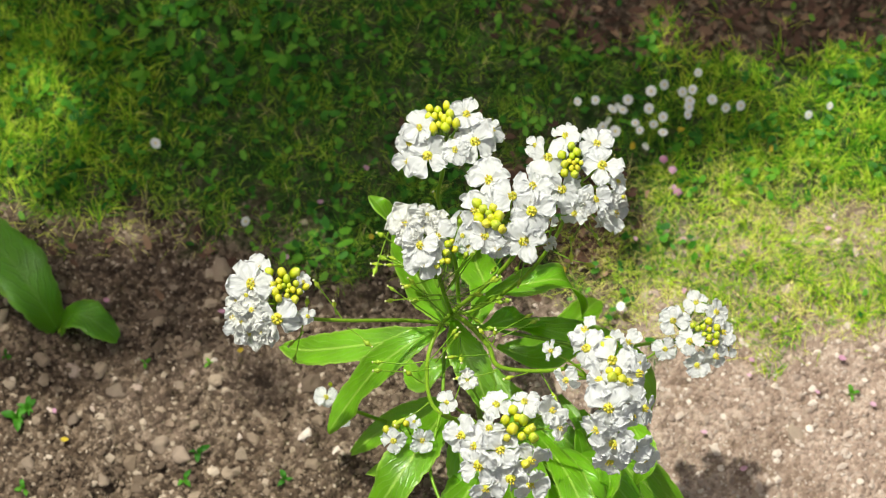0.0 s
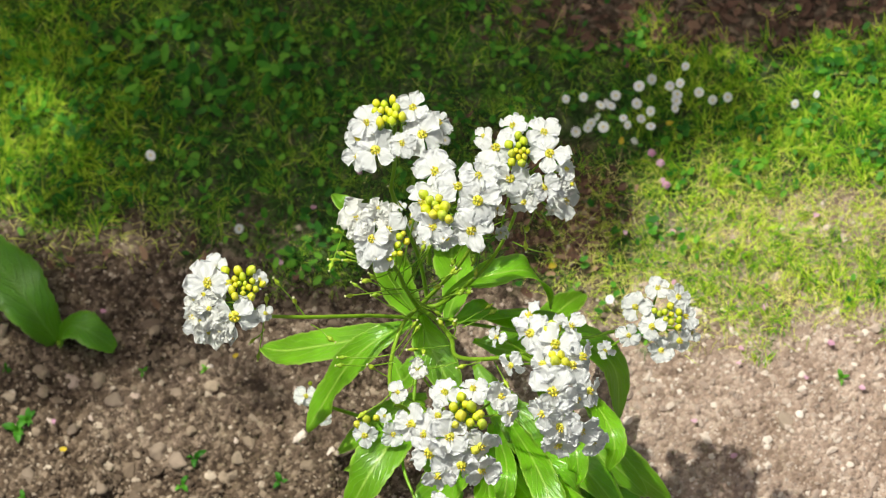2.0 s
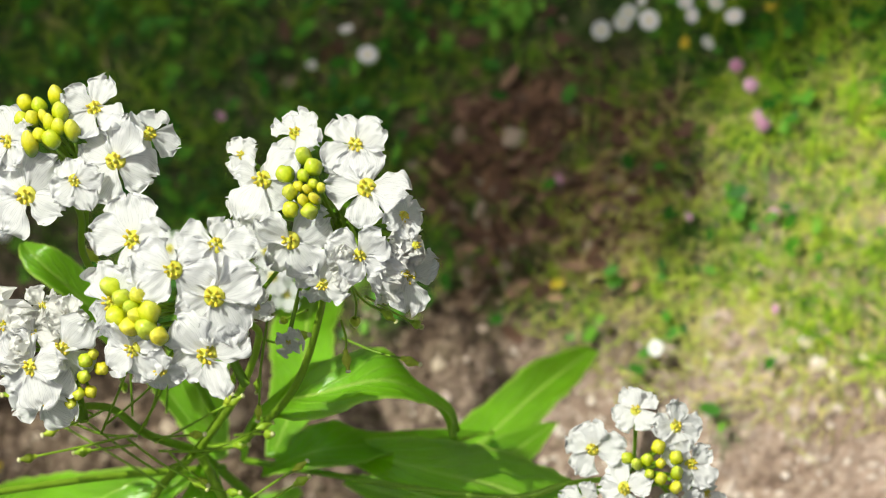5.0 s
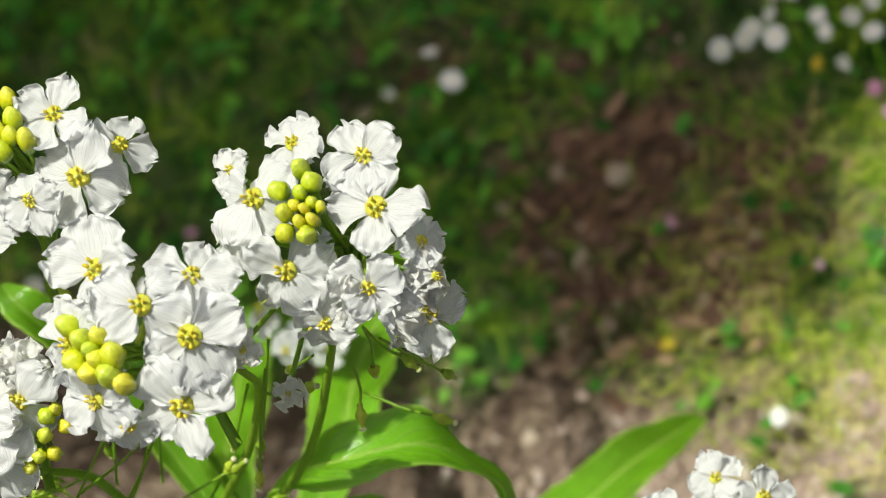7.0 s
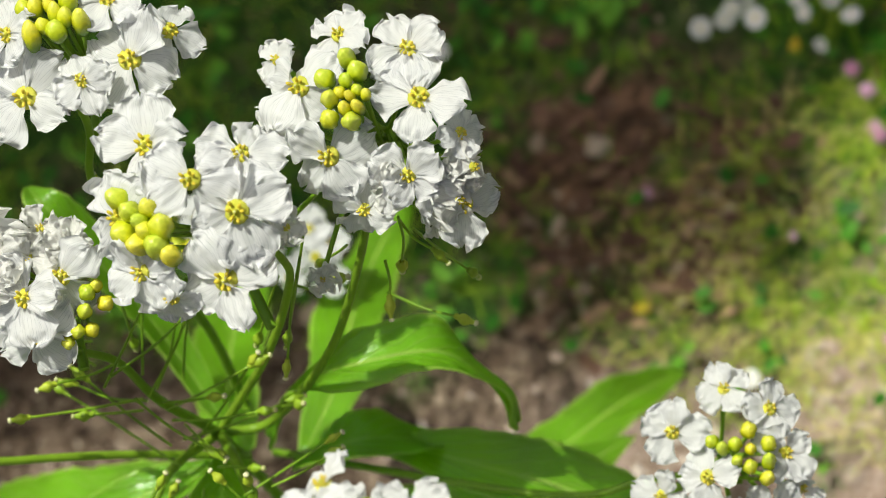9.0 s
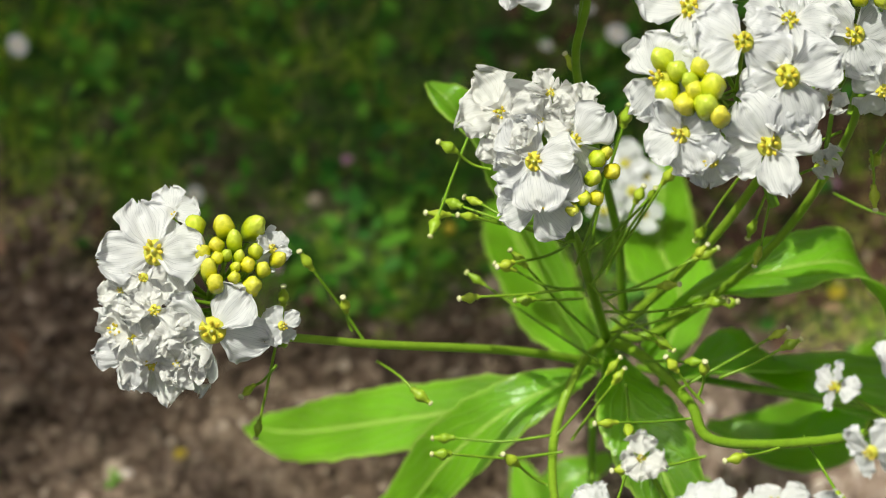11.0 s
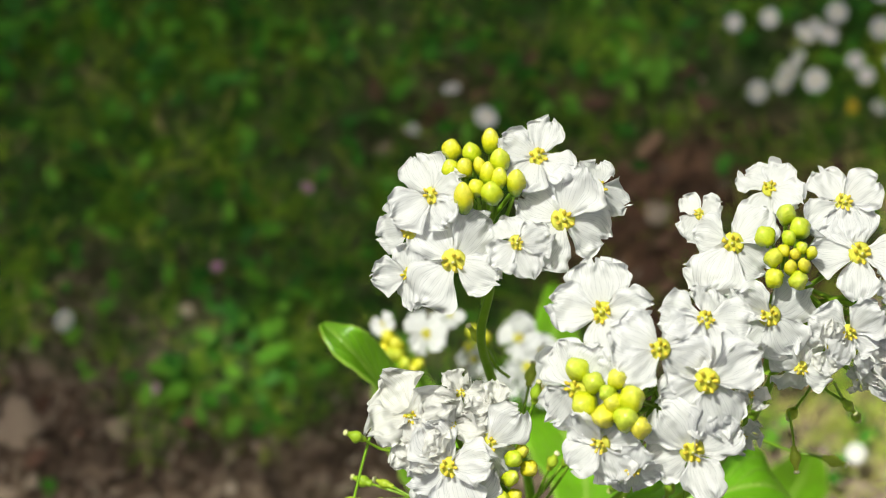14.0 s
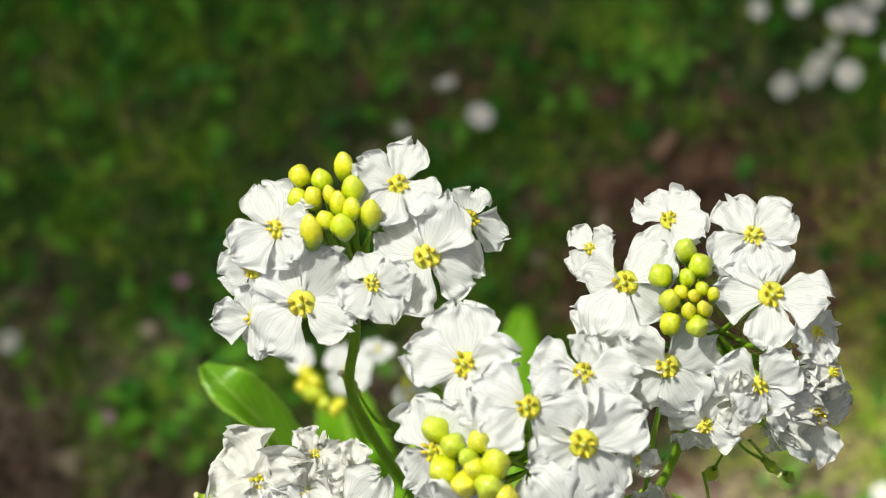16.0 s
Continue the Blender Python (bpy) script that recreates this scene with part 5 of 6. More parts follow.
flower(low_cluster, (0.0233, -0.1135, 0.1922), (0.5007, -0.1868, 0.8452), (0.4744, 0.7912, 0.3859), 0.0060, 0)
flower(low_cluster, (0.0065, -0.1112, 0.1970), (-0.0896, 0.1104, 0.9898), (0.3801, 0.8351, 0.3977), 0.0054, 0)
flower(low_cluster, (-0.0081, -0.1055, 0.1902), (-0.5475, 0.0238, 0.8365), (0.6978, 0.6335, 0.3343), 0.0037, 0)
flower(low_cluster, (0.0140, -0.1338, 0.1847), (0.2004, -0.9083, 0.3673), (0.3801, 0.8351, 0.3977), 0.0060, 0)
flower(low_cluster, (0.0150, -0.1283, 0.1909), (0.3733, -0.7952, 0.4779), (0.9208, 0.3247, 0.2162), 0.0063, 0)
flower(low_cluster, (0.0251, -0.1187, 0.1899), (0.6646, -0.5246, 0.5321), (0.8007, 0.5222, 0.2936), 0.0048, 0)
flower(low_cluster, (-0.0016, -0.1224, 0.1934), (-0.6860, -0.5622, 0.4620), (0.1629, 0.8983, 0.4082), 0.0061, 0)
flower(low_cluster, (0.0034, -0.1184, 0.1964), (-0.4910, -0.3065, 0.8155), (0.9956, -0.0836, 0.0426), 0.0052, 0)
flower(low_cluster, (0.0154, -0.1110, 0.1960), (0.2303, 0.0655, 0.9709), (0.8757, 0.4124, 0.2512), 0.0051, 0)
flower(low_cluster, (0.0003, -0.1332, 0.1845), (-0.2586, -0.9075, 0.3310), (0.3313, 0.8536, 0.4019), 0.0055, 0)
flower(low_cluster, (-0.0010, -0.0999, 0.1923), (-0.3001, -0.0982, 0.9488), (0.1972, 0.8915, 0.4079), 0.0039, 1)
bud(low_cluster, (0.0114, -0.1140, 0.1979), (0.0851, 0.1276, 0.9882), 0.0033)
bud(low_cluster, (0.0141, -0.1176, 0.1972), (0.1522, 0.0508, 0.9870), 0.0034)
bud(low_cluster, (0.0104, -0.1202, 0.1977), (0.0705, 0.0061, 0.9975), 0.0038)
bud(low_cluster, (0.0085, -0.1172, 0.1983), (0.0193, 0.0732, 0.9971), 0.0029)
bud(low_cluster, (0.0165, -0.1228, 0.1948), (0.2193, -0.0802, 0.9724), 0.0033)
bud(low_cluster, (0.0164, -0.1199, 0.1959), (0.2090, -0.0086, 0.9779), 0.0029)
bud(low_cluster, (0.0131, -0.1297, 0.1915), (0.1439, -0.2698, 0.9521), 0.0031)
bud(low_cluster, (0.0129, -0.1225, 0.1965), (0.1330, -0.0568, 0.9895), 0.0029)
bud(low_cluster, (0.0083, -0.1227, 0.1972), (0.0188, -0.0509, 0.9985), 0.0025)
bud(low_cluster, (0.0124, -0.1167, 0.1977), (0.1111, 0.0758, 0.9909), 0.0027)
bud(low_cluster, (0.0150, -0.1207, 0.1963), (0.1789, -0.0208, 0.9836), 0.0027)

side_cluster = cluster((-0.0187, -0.0760, 0.0965), (-0.0098, -0.0813, 0.0950), 'sparse small white flower cluster going to seed')
flower(side_cluster, (-0.0236, -0.0824, 0.1078), (-0.3491, -0.4693, 0.8111), (0.1285, 0.9039, 0.4079), 0.0049, 0)
flower(side_cluster, (-0.0145, -0.0833, 0.1075), (0.1712, -0.5934, 0.7865), (0.9694, 0.1867, 0.1594), 0.0049, 0)
flower(side_cluster, (-0.0163, -0.0776, 0.1100), (0.1030, -0.0359, 0.9940), (0.1285, 0.9039, 0.4079), 0.0027, 0)
bud(side_cluster, (-0.0254, -0.0787, 0.1088), (-0.2759, 0.0320, 0.9606), 0.0026)
bud(side_cluster, (-0.0221, -0.0781, 0.1104), (-0.1332, 0.0722, 0.9885), 0.0028)
bud(side_cluster, (-0.0189, -0.0783, 0.1109), (0.0039, 0.0689, 0.9976), 0.0023)

hidden_cluster = cluster((-0.0081, 0.0007, 0.0931), (-0.0066, -0.0037, 0.0779), 'small white flower cluster half hidden behind taller ones')
flower(hidden_cluster, (-0.0057, -0.0005, 0.1001), (0.0894, -0.2458, 0.9652), (0.8603, 0.4683, 0.2013), 0.0040, 0)
flower(hidden_cluster, (-0.0015, 0.0026, 0.0976), (0.4024, -0.0902, 0.9110), (0.5210, 0.7979, 0.3030), 0.0021, 0)
flower(hidden_cluster, (-0.0117, 0.0026, 0.0994), (-0.2793, 0.0367, 0.9595), (0.4603, 0.8311, 0.3122), 0.0021, 0)
bud(hidden_cluster, (-0.0114, 0.0002, 0.1000), (-0.2211, 0.1282, 0.9668), 0.0022)
bud(hidden_cluster, (-0.0104, -0.0014, 0.1004), (-0.1415, 0.0230, 0.9897), 0.0022)
bud(hidden_cluster, (-0.0097, -0.0041, 0.0990), (-0.0912, -0.2246, 0.9702), 0.0022)
bud(hidden_cluster, (-0.0114, -0.0026, 0.0993), (-0.2359, -0.0897, 0.9676), 0.0021)
bud(hidden_cluster, (-0.0086, -0.0049, 0.0983), (0.0004, -0.3117, 0.9502), 0.0021)
bud(hidden_cluster, (-0.0103, -0.0029, 0.0997), (-0.1384, -0.1106, 0.9842), 0.0019)
bud(hidden_cluster, (-0.0077, -0.0044, 0.0989), (0.0827, -0.2564, 0.9630), 0.0019)
bud(hidden_cluster, (-0.0124, -0.0011, 0.0992), (-0.3015, 0.0221, 0.9532), 0.0019)

back_cluster = cluster((0.0065, 0.0001, 0.0775), (0.0045, -0.0046, 0.0634), 'white flower cluster low behind the main stem')
flower(back_cluster, (0.0085, 0.0009, 0.0864), (0.1074, -0.1409, 0.9842), (0.4757, 0.8232, 0.3100), 0.0038, 0)
flower(back_cluster, (0.0089, -0.0037, 0.0856), (0.1134, -0.4083, 0.9058), (0.9982, 0.0291, 0.0524), 0.0038, 0)
flower(back_cluster, (0.0043, -0.0058, 0.0842), (-0.1920, -0.5461, 0.8154), (0.2993, 0.8959, 0.3282), 0.0034, 0)
flower(back_cluster, (0.0104, -0.0064, 0.0827), (0.2779, -0.5571, 0.7826), (0.9577, 0.2563, 0.1307), 0.0034, 0)
flower(back_cluster, (0.0012, -0.0006, 0.0849), (-0.4283, -0.1803, 0.8855), (0.3324, 0.8851, 0.3258), 0.0030, 0)
flower(back_cluster, (0.0114, -0.0014, 0.0851), (0.3819, -0.2820, 0.8801), (0.4603, 0.8311, 0.3122), 0.0030, 0)
bud(back_cluster, (0.0020, 0.0037, 0.0848), (-0.2252, 0.3035, 0.9258), 0.0021)
bud(back_cluster, (0.0020, 0.0016, 0.0855), (-0.2318, 0.2266, 0.9460), 0.0021)
bud(back_cluster, (0.0009, 0.0012, 0.0849), (-0.2989, 0.1931, 0.9345), 0.0020)
bud(back_cluster, (0.0034, 0.0020, 0.0861), (-0.1505, 0.2566, 0.9547), 0.0020)

ground_cluster = cluster((-0.0422, -0.0480, 0.0652), (-0.0166, -0.0513, 0.0400), 'stray white flower low over the soil')
flower(ground_cluster, (-0.0426, -0.0497, 0.0728), (-0.1251, -0.2624, 0.9568), (0.8839, 0.3981, 0.2456), 0.0041, 0)
flower(ground_cluster, (-0.0376, -0.0557, 0.0660), (0.0984, -0.6446, 0.7582), (0.8672, 0.4266, 0.2568), 0.0027, 0)
bud(ground_cluster, (-0.0406, -0.0450, 0.0722), (0.1043, 0.2683, 0.9577), 0.0015)

bottom_cluster = cluster((0.0066, -0.1189, 0.1104), (0.0038, -0.1260, 0.0900), 'white flower cluster at the foot of the plant')
flower(bottom_cluster, (0.0043, -0.1254, 0.1252), (-0.0048, -0.4075, 0.9132), (0.9918, 0.1055, 0.0720), 0.0071, 0)
flower(bottom_cluster, (-0.0005, -0.1278, 0.1218), (-0.3553, -0.5130, 0.7814), (0.9999, -0.0021, 0.0149), 0.0058, 0)
flower(bottom_cluster, (0.0140, -0.1252, 0.1232), (0.4846, -0.3614, 0.7966), (0.5976, 0.7038, 0.3840), 0.0055, 0)
flower(bottom_cluster, (-0.0030, -0.1170, 0.1234), (-0.1382, -0.0134, 0.9903), (0.2874, 0.8437, 0.4535), 0.0043, 0)
flower(bottom_cluster, (-0.0114, -0.1187, 0.1183), (-0.5313, -0.2785, 0.8001), (0.5976, 0.7038, 0.3840), 0.0040, 0)
flower(bottom_cluster, (0.0089, -0.1318, 0.1198), (0.1246, -0.7811, 0.6118), (0.9982, 0.0441, 0.0395), 0.0058, 0)
flower(bottom_cluster, (-0.0043, -0.1272, 0.1190), (-0.4678, -0.5688, 0.6764), (0.8059, 0.5173, 0.2881), 0.0053, 0)
bud(bottom_cluster, (0.0094, -0.1291, 0.1238), (0.1513, -0.2512, 0.9560), 0.0034)
bud(bottom_cluster, (0.0118, -0.1258, 0.1250), (0.2308, -0.1241, 0.9651), 0.0030)
bud(bottom_cluster, (0.0077, -0.1305, 0.1229), (0.0847, -0.3152, 0.9452), 0.0030)

# stems
stem([(0.0111, -0.0510, 0.0000), (0.0068, -0.0498, 0.0600), (0.0021, -0.0466, 0.0997), (0.0001, -0.0456, 0.1197)], 0.00099, 0.00081)
stem([(0.0001, -0.0456, 0.1197), (-0.0022, -0.0500, 0.1450), (-0.0039, -0.0499, 0.1600), (-0.0062, -0.0543, 0.1767)], 0.00074, 0.00056)
stem([(0.0033, -0.0400, 0.1150), (0.0031, -0.0349, 0.1350), (-0.0004, -0.0315, 0.1650), (-0.0012, -0.0293, 0.1780), (0.0011, -0.0254, 0.1862), (0.0011, -0.0231, 0.1972)], 0.00068, 0.00056)
stem([(0.0001, -0.0456, 0.1197), (0.0145, -0.0458, 0.1450), (0.0233, -0.0450, 0.1650), (0.0261, -0.0477, 0.1800), (0.0238, -0.0476, 0.1902)], 0.00068, 0.0005)
stem([(0.0001, -0.0456, 0.1197), (0.0085, -0.0452, 0.1200), (0.0237, -0.0472, 0.1450), (0.0345, -0.0444, 0.1680), (0.0405, -0.0366, 0.1806)], 0.00068, 0.00056)
stem([(0.0026, -0.0468, 0.1120), (-0.0137, -0.0508, 0.1300), (-0.0343, -0.0558, 0.1480), (-0.0475, -0.0578, 0.1580), (-0.0475, -0.0585, 0.1575), (-0.0574, -0.0551, 0.1635)], 0.00062, 0.00056)
stem([(0.0001, -0.0456, 0.1197), (0.0046, -0.0544, 0.1300), (0.0096, -0.0674, 0.1400), (0.0112, -0.0823, 0.1580), (0.0234, -0.0957, 0.1820), (0.0377, -0.1015, 0.1970)], 0.00081, 0.00062)
stem([(0.0001, -0.0456, 0.1197), (-0.0053, -0.0552, 0.1300), (-0.0100, -0.0660, 0.1320), (-0.0118, -0.0857, 0.1500), (-0.0091, -0.1001, 0.1680), (0.0030, -0.1112, 0.1800)], 0.00068, 0.00056)
stem([(-0.0028, -0.0490, 0.1000), (-0.0064, -0.0693, 0.1000), (-0.0128, -0.0892, 0.1000), (-0.0103, -0.1059, 0.1000)], 0.00056, 0.0005)
stem([(0.0046, -0.0437, 0.1050), (0.0467, -0.0602, 0.1100), (0.0610, -0.0607, 0.1100), (0.0683, -0.0625, 0.1140), (0.0770, -0.0653, 0.1150)], 0.00056, 0.0005)

# seed stalks
seed_stalk((-0.0037, -0.0508, 0.1480), (-0.0192, -0.0538, 0.1550))
seed_stalk((-0.0033, -0.0508, 0.1470), (-0.0131, -0.0476, 0.1500))
seed_stalk((-0.0025, -0.0489, 0.1520), (0.0044, -0.0382, 0.1720))
seed_stalk((-0.0023, -0.0515, 0.1500), (0.0091, -0.0449, 0.1660))
seed_stalk((-0.0016, -0.0497, 0.1480), (0.0052, -0.0442, 0.1600))
seed_stalk((-0.0012, -0.0510, 0.1460), (0.0072, -0.0542, 0.1520))
seed_stalk((-0.0008, -0.0527, 0.1430), (0.0139, -0.0568, 0.1500))
seed_stalk((-0.0009, -0.0519, 0.1450), (0.0132, -0.0494, 0.1500))
seed_stalk((0.0002, -0.0523, 0.1400), (0.0062, -0.0597, 0.1450))
seed_stalk((0.0140, -0.0670, 0.1460), (0.0235, -0.0654, 0.1500))
seed_stalk((0.0108, -0.0684, 0.1440), (0.0116, -0.0677, 0.1500))
seed_stalk((0.0098, -0.0709, 0.1420), (-0.0017, -0.0729, 0.1480))
seed_stalk((-0.0094, -0.0717, 0.1380), (-0.0258, -0.0731, 0.1450))
seed_stalk((-0.0079, -0.0700, 0.1380), (-0.0010, -0.0656, 0.1460))
seed_stalk((-0.0122, -0.0757, 0.1360), (-0.0163, -0.0746, 0.1420))
seed_stalk((-0.0049, -0.0474, 0.1550), (-0.0136, -0.0516, 0.1600))
seed_stalk((-0.0080, -0.0450, 0.1580), (-0.0218, -0.0453, 0.1650))
seed_stalk((-0.0097, -0.0458, 0.1600), (-0.0180, -0.0462, 0.1650))
seed_stalk((-0.0150, -0.0405, 0.1680), (-0.0198, -0.0389, 0.1720))
seed_stalk((0.0021, -0.0318, 0.1650), (-0.0009, -0.0278, 0.1700))
seed_stalk((-0.0037, -0.0526, 0.1480), (-0.0111, -0.0528, 0.1500))
seed_stalk((0.0232, -0.0436, 0.1620), (0.0309, -0.0466, 0.1680))
seed_stalk((0.0275, -0.0456, 0.1750), (0.0215, -0.0552, 0.1620))
seed_stalk((0.0341, -0.0417, 0.1500), (0.0440, -0.0474, 0.1500))
seed_stalk((0.0386, -0.0460, 0.1700), (0.0383, -0.0509, 0.1680))
seed_stalk((0.0428, -0.0439, 0.1780), (0.0461, -0.0467, 0.1720))
seed_stalk((0.0093, -0.0478, 0.1300), (0.0171, -0.0523, 0.1400))
seed_stalk((0.0004, -0.0451, 0.1400), (0.0070, -0.0444, 0.1600))
seed_stalk((-0.0357, -0.0543, 0.1460), (-0.0420, -0.0475, 0.1580))
seed_stalk((-0.0374, -0.0542, 0.1500), (-0.0378, -0.0534, 0.1550))
seed_stalk((-0.0344, -0.0570, 0.1450), (-0.0296, -0.0614, 0.1430))
seed_stalk((-0.0483, -0.0586, 0.1580), (-0.0521, -0.0658, 0.1480))
seed_stalk((-0.0486, -0.0611, 0.1560), (-0.0523, -0.0650, 0.1580))
seed_stalk((-0.0473, -0.0569, 0.1560), (-0.0466, -0.0546, 0.1620))
seed_stalk((0.0106, -0.0771, 0.1420), (-0.0010, -0.0803, 0.1480))
seed_stalk((0.0011, -0.0608, 0.1350), (0.0004, -0.0696, 0.1400))
seed_stalk((0.0205, -0.0923, 0.1750), (0.0136, -0.0947, 0.1780))
seed_stalk((0.0221, -0.0928, 0.1780), (0.0253, -0.1030, 0.1800))
seed_stalk((-0.0082, -0.1002, 0.1680), (-0.0017, -0.0920, 0.1760))
seed_stalk((-0.0117, -0.0878, 0.1500), (-0.0206, -0.0919, 0.1480))
seed_stalk((0.0114, -0.0702, 0.1450), (0.0079, -0.0668, 0.1500))
seed_stalk((-0.0161, -0.0329, 0.1700), (-0.0235, -0.0492, 0.1720))
seed_stalk((0.0432, -0.0445, 0.1800), (0.0399, -0.0444, 0.1650))
seed_stalk((0.0292, -0.0425, 0.1780), (0.0215, -0.0499, 0.1600))
seed_stalk((0.0344, -0.0451, 0.1750), (0.0284, -0.0422, 0.1650))
seed_stalk((0.0448, -0.0458, 0.1780), (0.0484, -0.0451, 0.1600))
seed_stalk((0.0218, -0.0432, 0.1650), (0.0148, -0.0449, 0.1500))
seed_stalk((-0.0018, -0.0416, 0.1650), (-0.0041, -0.0423, 0.1500))
seed_stalk((-0.0020, -0.0554, 0.1400), (-0.0114, -0.0472, 0.1500))
seed_stalk((-0.0007, -0.0540, 0.1350), (0.0130, -0.0492, 0.1500))
seed_stalk((-0.0002, -0.0547, 0.1400), (0.0145, -0.0493, 0.1350))
seed_stalk((-0.0100, -0.0699, 0.1400), (-0.0019, -0.0659, 0.1500))
seed_stalk((0.0041, -0.0590, 0.1380), (0.0100, -0.0618, 0.1420))
seed_stalk((0.0083, -0.0651, 0.1400), (0.0224, -0.0611, 0.1450))
seed_stalk((-0.0022, -0.0566, 0.1350), (-0.0175, -0.0442, 0.1400))
seed_stalk((-0.0108, -0.0698, 0.1400), (-0.0249, -0.0673, 0.1380))
seed_stalk((-0.0048, -0.0558, 0.1650), (0.0048, -0.0316, 0.1600))
seed_stalk((-0.0038, -0.0542, 0.1650), (0.0096, -0.0415, 0.1600))
seed_stalk((-0.0059, -0.0521, 0.1650), (-0.0198, -0.0415, 0.1600))
seed_stalk((-0.0059, -0.0527, 0.1680), (-0.0171, -0.0441, 0.1650))
seed_stalk((-0.0031, -0.0537, 0.1550), (0.0056, -0.0610, 0.1500))

# leaves
leaf([(-0.0026, -0.0485, 0.1160), (-0.0153, -0.0533, 0.1160), (-0.0260, -0.0562, 0.1060), (-0.0352, -0.0586, 0.0880), (-0.0436, -0.0641, 0.0775)], 0.0130, (0.1, 0.1, 1), 0.18, 0.0)
leaf([(-0.0037, -0.0448, 0.1050), (-0.0175, -0.0435, 0.0980), (-0.0355, -0.0393, 0.0880), (-0.0476, -0.0344, 0.0780), (-0.0550, -0.0291, 0.0717)], 0.0118, (0, 0, 1), 0.15, 0.0)
leaf([(0.0059, -0.0452, 0.1120), (0.0146, -0.0426, 0.1250), (0.0255, -0.0445, 0.1330), (0.0365, -0.0434, 0.1300), (0.0415, -0.0446, 0.1180), (0.0429, -0.0476, 0.1080)], 0.0122, (0.1, 0.35, 1), 0.25, 0.0)
leaf([(0.0085, -0.0424, 0.1000), (0.0135, -0.0261, 0.0920), (0.0126, -0.0074, 0.0750), (0.0176, 0.0195, 0.0550)], 0.0126, (0, -0.3, 1), 0.15, 0.0)
leaf([(-0.0014, -0.0403, 0.1050), (-0.0083, -0.0269, 0.1150), (-0.0142, -0.0193, 0.1300), (-0.0186, -0.0143, 0.1400), (-0.0216, -0.0099, 0.1398)], 0.0078, (0.3, 0.2, 1), 0.4, 0.0)
leaf([(-0.0005, -0.0409, 0.1000), (-0.0055, -0.0265, 0.0900), (-0.0087, -0.0030, 0.0680), (-0.0112, 0.0190, 0.0450)], 0.0122, (0, 0, 1), 0.15, 0.0)
leaf([(0.0008, -0.0478, 0.1180), (0.0020, -0.0617, 0.1280), (0.0050, -0.0719, 0.1270), (0.0085, -0.0827, 0.1200)], 0.0122, (0, 0.1, 1), 0.2, 0.0)
leaf([(0.0077, -0.0464, 0.1050), (0.0197, -0.0464, 0.1100), (0.0294, -0.0425, 0.0950), (0.0410, -0.0341, 0.0670)], 0.0118, (0, 0.4, 1), 0.2, 0.0)
leaf([(-0.0043, -0.0633, 0.0850), (-0.0137, -0.0809, 0.1000), (-0.0249, -0.0939, 0.1000), (-0.0350, -0.1000, 0.0800)], 0.0157, (0, 0.1, 1), 0.2, 0.0)
leaf([(-0.0031, -0.0507, 0.0600), (-0.0130, -0.0517, 0.0550), (-0.0247, -0.0524, 0.0450), (-0.0358, -0.0554, 0.0350)], 0.0098, (0, 0, 1), 0.15, 0.0)
leaf([(0.0189, -0.0421, 0.1000), (0.0364, -0.0518, 0.1050), (0.0496, -0.0569, 0.1000), (0.0601, -0.0645, 0.0900), (0.0594, -0.0743, 0.0700)], 0.0141, (0.2, 0.2, 1), 0.2, 0.0)
leaf([(0.0191, -0.0384, 0.0700), (0.0330, -0.0350, 0.0600), (0.0474, -0.0196, 0.0450), (0.0543, -0.0069, 0.0250)], 0.0114, (0, 0.1, 1), 0.2, 0.0)
leaf([(-0.0005, -0.0700, 0.0900), (-0.0020, -0.0823, 0.0850), (-0.0004, -0.0929, 0.0800), (0.0020, -0.0997, 0.0600)], 0.0108, (0, 0.1, 1), 0.2, 0.0)
leaf([(0.0201, -0.0621, 0.0800), (0.0334, -0.0783, 0.0800), (0.0435, -0.0922, 0.0700), (0.0508, -0.1017, 0.0500)], 0.0102, (0, 0.1, 1), 0.2, 0.0)
leaf([(0.0155, -0.0404, 0.0750), (0.0283, -0.0462, 0.0750), (0.0409, -0.0413, 0.0700), (0.0515, -0.0319, 0.0600)], 0.0098, (0, 0.1, 1), 0.2, 0.0)
leaf([(0.0145, -0.0380, 0.0500), (0.0219, -0.0560, 0.0500), (0.0316, -0.0721, 0.0450), (0.0375, -0.0877, 0.0400)], 0.0137, (0, 0, 1), 0.2, 0.0)
leaf([(0.0015, -0.0321, 0.0500), (-0.0059, -0.0355, 0.0500), (-0.0109, -0.0370, 0.0450), (-0.0133, -0.0260, 0.0400)], 0.0088, (0, 0, 1), 0.2, 0.0)
leaf([(0.0368, -0.0788, 0.0900), (0.0382, -0.0852, 0.0800), (0.0409, -0.0898, 0.0700)], 0.0059, (0, 0, 1), 0.2, 0.0)
leaf([(0.0138, -0.0719, 0.0500), (0.0244, -0.0817, 0.0450), (0.0378, -0.0856, 0.0400), (0.0498, -0.0873, 0.0300)], 0.0137, (0, 0, 1), 0.2, 0.0)
leaf([(0.0339, -0.0582, 0.0700), (0.0408, -0.0724, 0.0700), (0.0446, -0.0827, 0.0620), (0.0472, -0.0852, 0.0500)], 0.0067, (0.1, -0.2, 1), 0.2, 0.0)
leaf([(0.0477, -0.0552, 0.0600), (0.0536, -0.0693, 0.0600), (0.0561, -0.0778, 0.0500), (0.0533, -0.0812, 0.0400)], 0.0090, (0.2, -0.1, 1), 0.2, 0.0)
